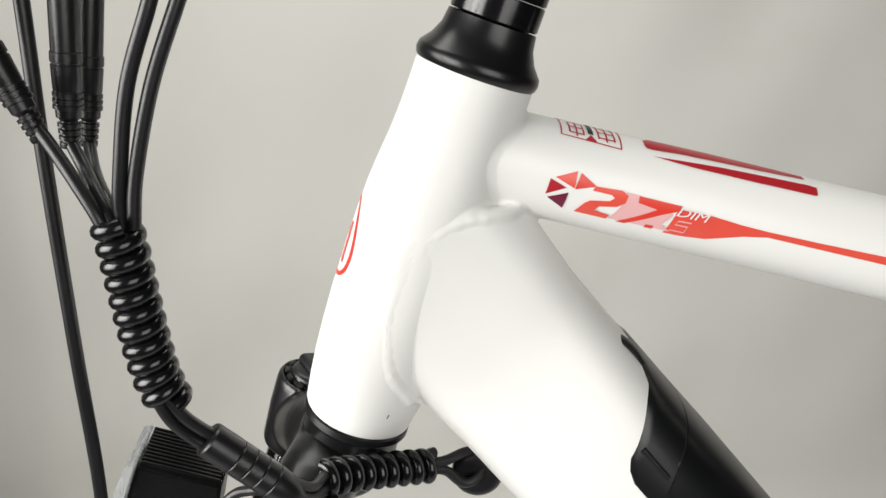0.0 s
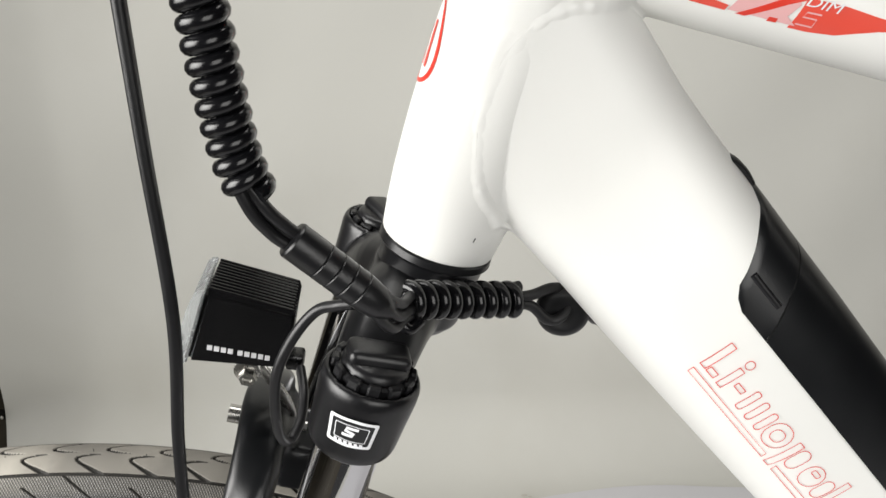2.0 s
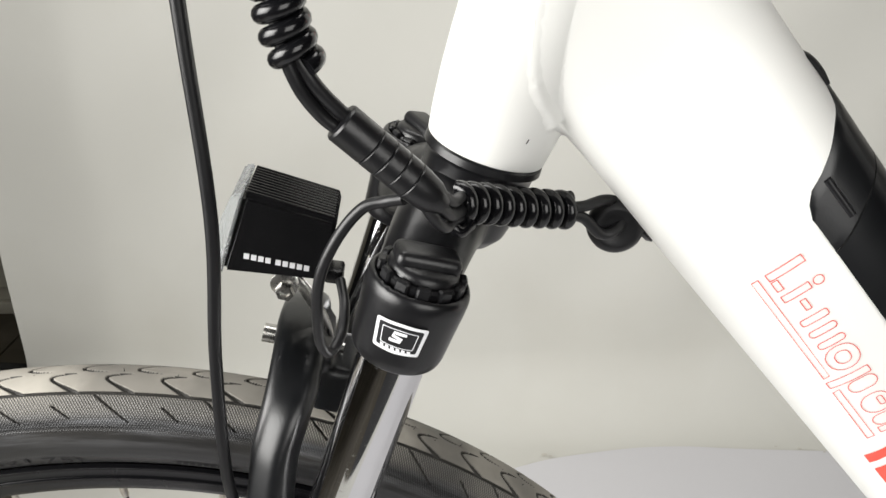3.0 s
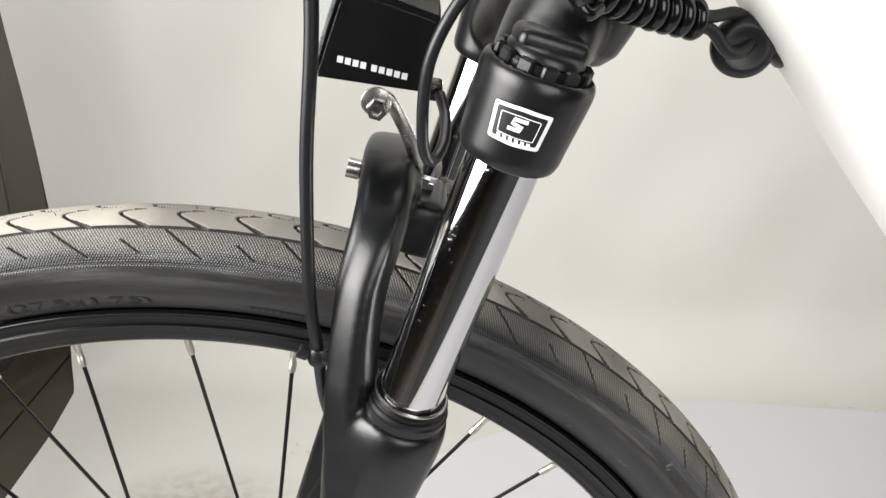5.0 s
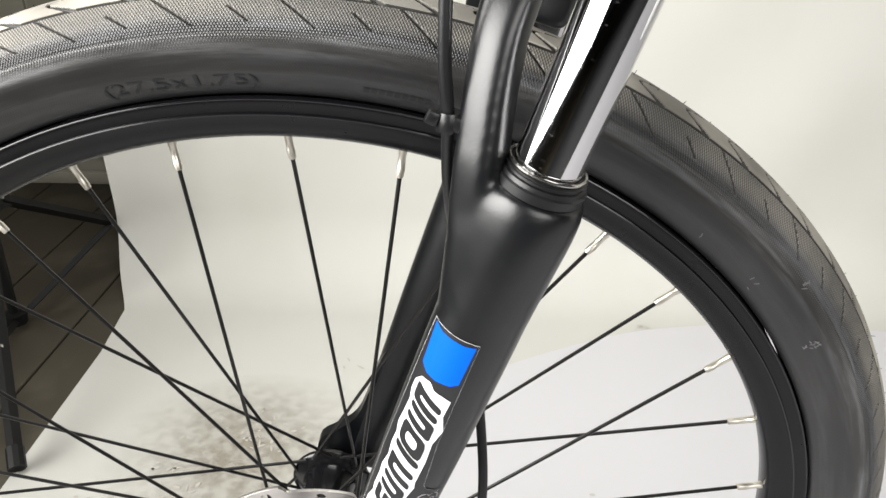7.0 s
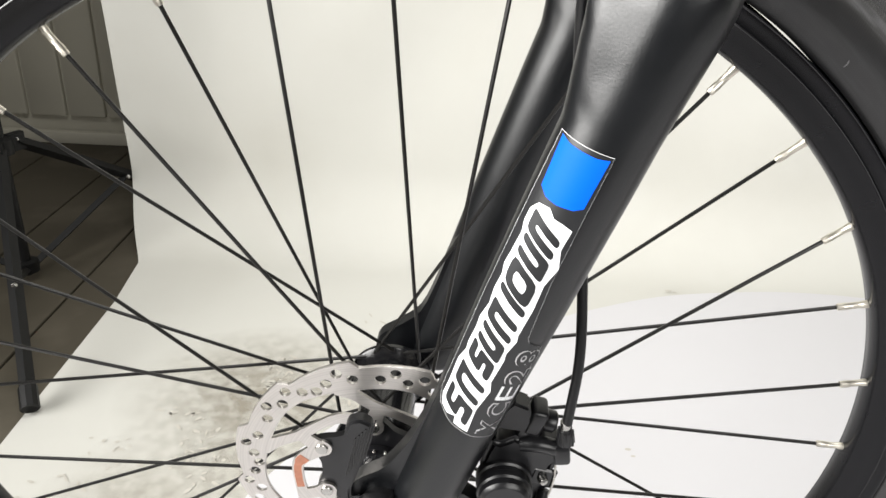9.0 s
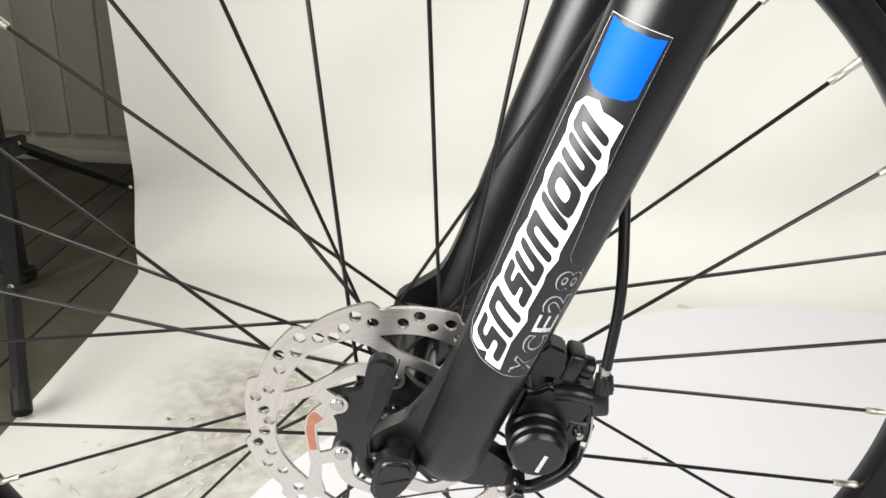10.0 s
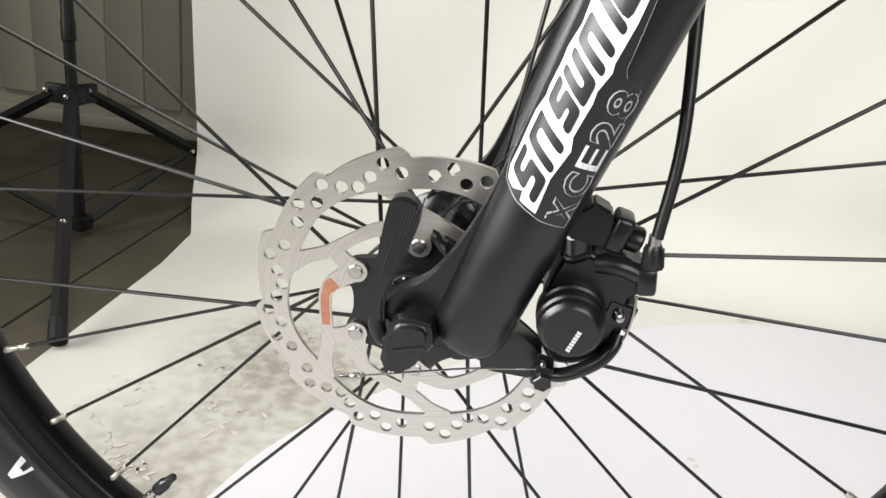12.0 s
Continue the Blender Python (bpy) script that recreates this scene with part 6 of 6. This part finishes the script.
CY = -0.0765
part("spiral_wrap", helix([(0.1105, CY, 0.567), (0.112, CY, 0.5555), (0.1133, CY, 0.5425), (0.1152, CY, 0.5262), (0.1175, CY, 0.5125), (0.121, CY, 0.502)], 11, 0.0053, 0.0029, start=2.6), M_WRAP, wiring, "glossy black spiral cable wrap")
part("spiral_wrap", helix([(0.1695, -0.0455, 0.4445), (0.18, -0.0375, 0.4402), (0.1945, -0.0275, 0.434), (0.2185, -0.0155, 0.4268)], 9, 0.0054, 0.0028, start=1.0), M_WRAP, wiring, "glossy black spiral cable wrap")
part("wrap_tail", sweep(spline([(0.1685, -0.0505, 0.4465), (0.1665, -0.0525, 0.441), (0.17, -0.053, 0.4365), (0.1745, -0.0485, 0.4375)], 6), 0.0024, 12), M_WRAP, wiring, "loose glossy end of the wrap")
# four wires from above through the first wrap to the sleeve
wire([(0.134, -0.074, 0.655), (0.1274, -0.076, 0.6339), (0.1185, -0.076, 0.6098), (0.1136, -0.076, 0.5841), (0.1117, -0.0755, 0.5677), (0.1125, -0.075, 0.545), (0.1165, -0.0745, 0.515), (0.1215, -0.0745, 0.498), (0.128, -0.0725, 0.487), (0.1345, -0.0715, 0.481)], 0.0023)
wire([(0.1435, -0.073, 0.655), (0.135, -0.075, 0.634), (0.1254, -0.0755, 0.6099), (0.1184, -0.076, 0.5841), (0.116, -0.0765, 0.5677), (0.1145, -0.077, 0.545), (0.117, -0.0775, 0.515), (0.1235, -0.0775, 0.499), (0.131, -0.0745, 0.4885), (0.136, -0.072, 0.4835)], 0.0023)
wire([(0.0923, -0.0555, 0.588), (0.098, -0.062, 0.5805), (0.1035, -0.071, 0.5755), (0.1095, -0.0775, 0.5665), (0.1115, -0.079, 0.553), (0.1155, -0.079, 0.515), (0.1195, -0.0785, 0.4985), (0.1255, -0.0755, 0.4875), (0.1325, -0.0735, 0.4805)], 0.0022)
wire([(0.0865, -0.065, 0.5945), (0.0925, -0.069, 0.5875), (0.1, -0.0745, 0.578), (0.1068, -0.0785, 0.567), (0.1105, -0.0785, 0.553), (0.1145, -0.0775, 0.52), (0.1205, -0.0735, 0.4995), (0.127, -0.0705, 0.4885), (0.1335, -0.0695, 0.483)], 0.0022)
wire([(0.0938, -0.043, 0.585), (0.0985, -0.055, 0.578), (0.106, -0.07, 0.573), (0.111, -0.0765, 0.565)], 0.0021)
# junction sleeve
SA, SB = Vector((0.1312, -0.073, 0.4845)), Vector((0.161, -0.0715, 0.457))
SD = (SB - SA).normalized()
ln = (SB - SA).length
sleeve = part("junction_sleeve", lathe(SA, SD, [(0, 0.0045), (0.0003, 0.0061), (0.001, 0.0066), (0.0115, 0.0066)] + [q for i in range(4) for q in ((0.012 + 0.0056 * i, 0.0066), (0.0124 + 0.0056 * i, 0.0062), (0.0128 + 0.0056 * i, 0.0066))] + [(0.0325, 0.0064), (0.038, 0.0058), (ln, 0.0047), (ln + 0.003, 0.003)], 40), M_PLASTIC, wiring, "grooved rubber junction sleeve", angle=25)
E1 = SB + SD * 0.0005
wire([E1 - SD * 0.006 + Vector((0.001, 0.002, 0.002)), (0.1665, -0.06, 0.4515), (0.1715, -0.047, 0.4475), (0.18, -0.0385, 0.4415)], 0.0021)
wire([E1 - SD * 0.006, (0.1655, -0.0615, 0.4475), (0.171, -0.049, 0.443), (0.18, -0.0385, 0.4395)], 0.0023)
wire([E1 - SD * 0.008 + Vector((-0.001, 0, -0.002)), (0.163, -0.065, 0.4445), (0.169, -0.0515, 0.4405), (0.178, -0.04, 0.4385)], 0.0021)
wire([(0.216, -0.0165, 0.4285), (0.2245, -0.013, 0.4275), (0.2345, -0.007, 0.4275), (0.244, 0.0, 0.4225), (0.256, 0.004, 0.416)], 0.0024)
wire([(0.216, -0.0165, 0.4255), (0.2245, -0.014, 0.4225), (0.2325, -0.0125, 0.4145), (0.2395, -0.01, 0.4145), (0.2475, -0.002, 0.42), (0.256, 0.004, 0.419)], 0.0024)
part("wire_loop", lathe((0.2418, 0.001, 0.414), (-0.15, -1, 0.1), [(0, 0.009), (0.0015, 0.0115), (0.005, 0.0124), (0.008, 0.012), (0.0098, 0.0102), (0.0103, 0.008), (0.0095, 0.006), (0.0095, 0.001)], 40), M_RUBBER, wiring, "round black rubber grommet at the frame's entry", angle=50)
part("grommet", lathe(down(-0.138, -0.0425, 0), -DN, [(0, 0.008), (0.003, 0.0082), (0.0045, 0.0065), (0.005, 0.004)], 24), M_RUBBER, wiring)
# lamp wire
wire([(0.1505, -0.0665, 0.4555), (0.1446, -0.0625, 0.4528), (0.1366, -0.0605, 0.4495), (0.1282, -0.0605, 0.4394), (0.1213, -0.0605, 0.4253), (0.1186, -0.059, 0.4105), (0.1185, -0.0565, 0.3922), (0.1215, -0.0535, 0.385), (0.1255, -0.045, 0.388), (0.1262, -0.034, 0.394), (0.124, -0.022, 0.3985)], 0.0021)


def connector(a, b, r, label):
    """A waterproof plug: two ribbed halves along a line."""
    a, b = Vector(a), Vector(b)
    d = (b - a).normalized()
    n = (b - a).length
    pr = [(0, 0.0018), (0.0003, 0.62 * r)]
    for i in range(4):
        pr += [(0.001 + 0.0021 * i, 0.66 * r + 0.03 * r * i), (0.0022 + 0.0021 * i, 0.66 * r + 0.03 * r * i), (0.0024 + 0.0021 * i, 0.55 * r), (0.0029 + 0.0021 * i, 0.55 * r)]
    pr += [(0.0105, 0.82 * r), (0.013, 0.84 * r)]
    for i in range(3):
        pr += [(0.0132 + 0.002 * i, 0.98 * r), (0.0144 + 0.002 * i, 0.98 * r), (0.0146 + 0.002 * i, 0.9 * r), (0.0151 + 0.002 * i, 0.9 * r)]
    pr += [(0.0195, 0.93 * r), (0.027, 1.0 * r), (0.0272, 0.92 * r), (0.0277, 0.92 * r), (0.0279, 1.02 * r), (0.031, 1.02 * r), (0.0312, 0.95 * r), (n * 0.8, 0.98 * r), (n, 0.7 * r)]
    pr.sort(key=lambda q: q[0])
    return part("connector", lathe(b, -d, pr, 28), M_PLASTIC, wiring, label, angle=25)


connector((0.0988, -0.0555, 0.66), (0.0921, -0.0555, 0.5855), 0.0047, "ribbed black plug connector")
connector((0.1042, -0.043, 0.66), (0.0936, -0.043, 0.583), 0.0043, "ribbed black plug connector")
connector((0.0576, -0.063, 0.66), (0.0876, -0.065, 0.59), 0.0047, "ribbed black plug connector")
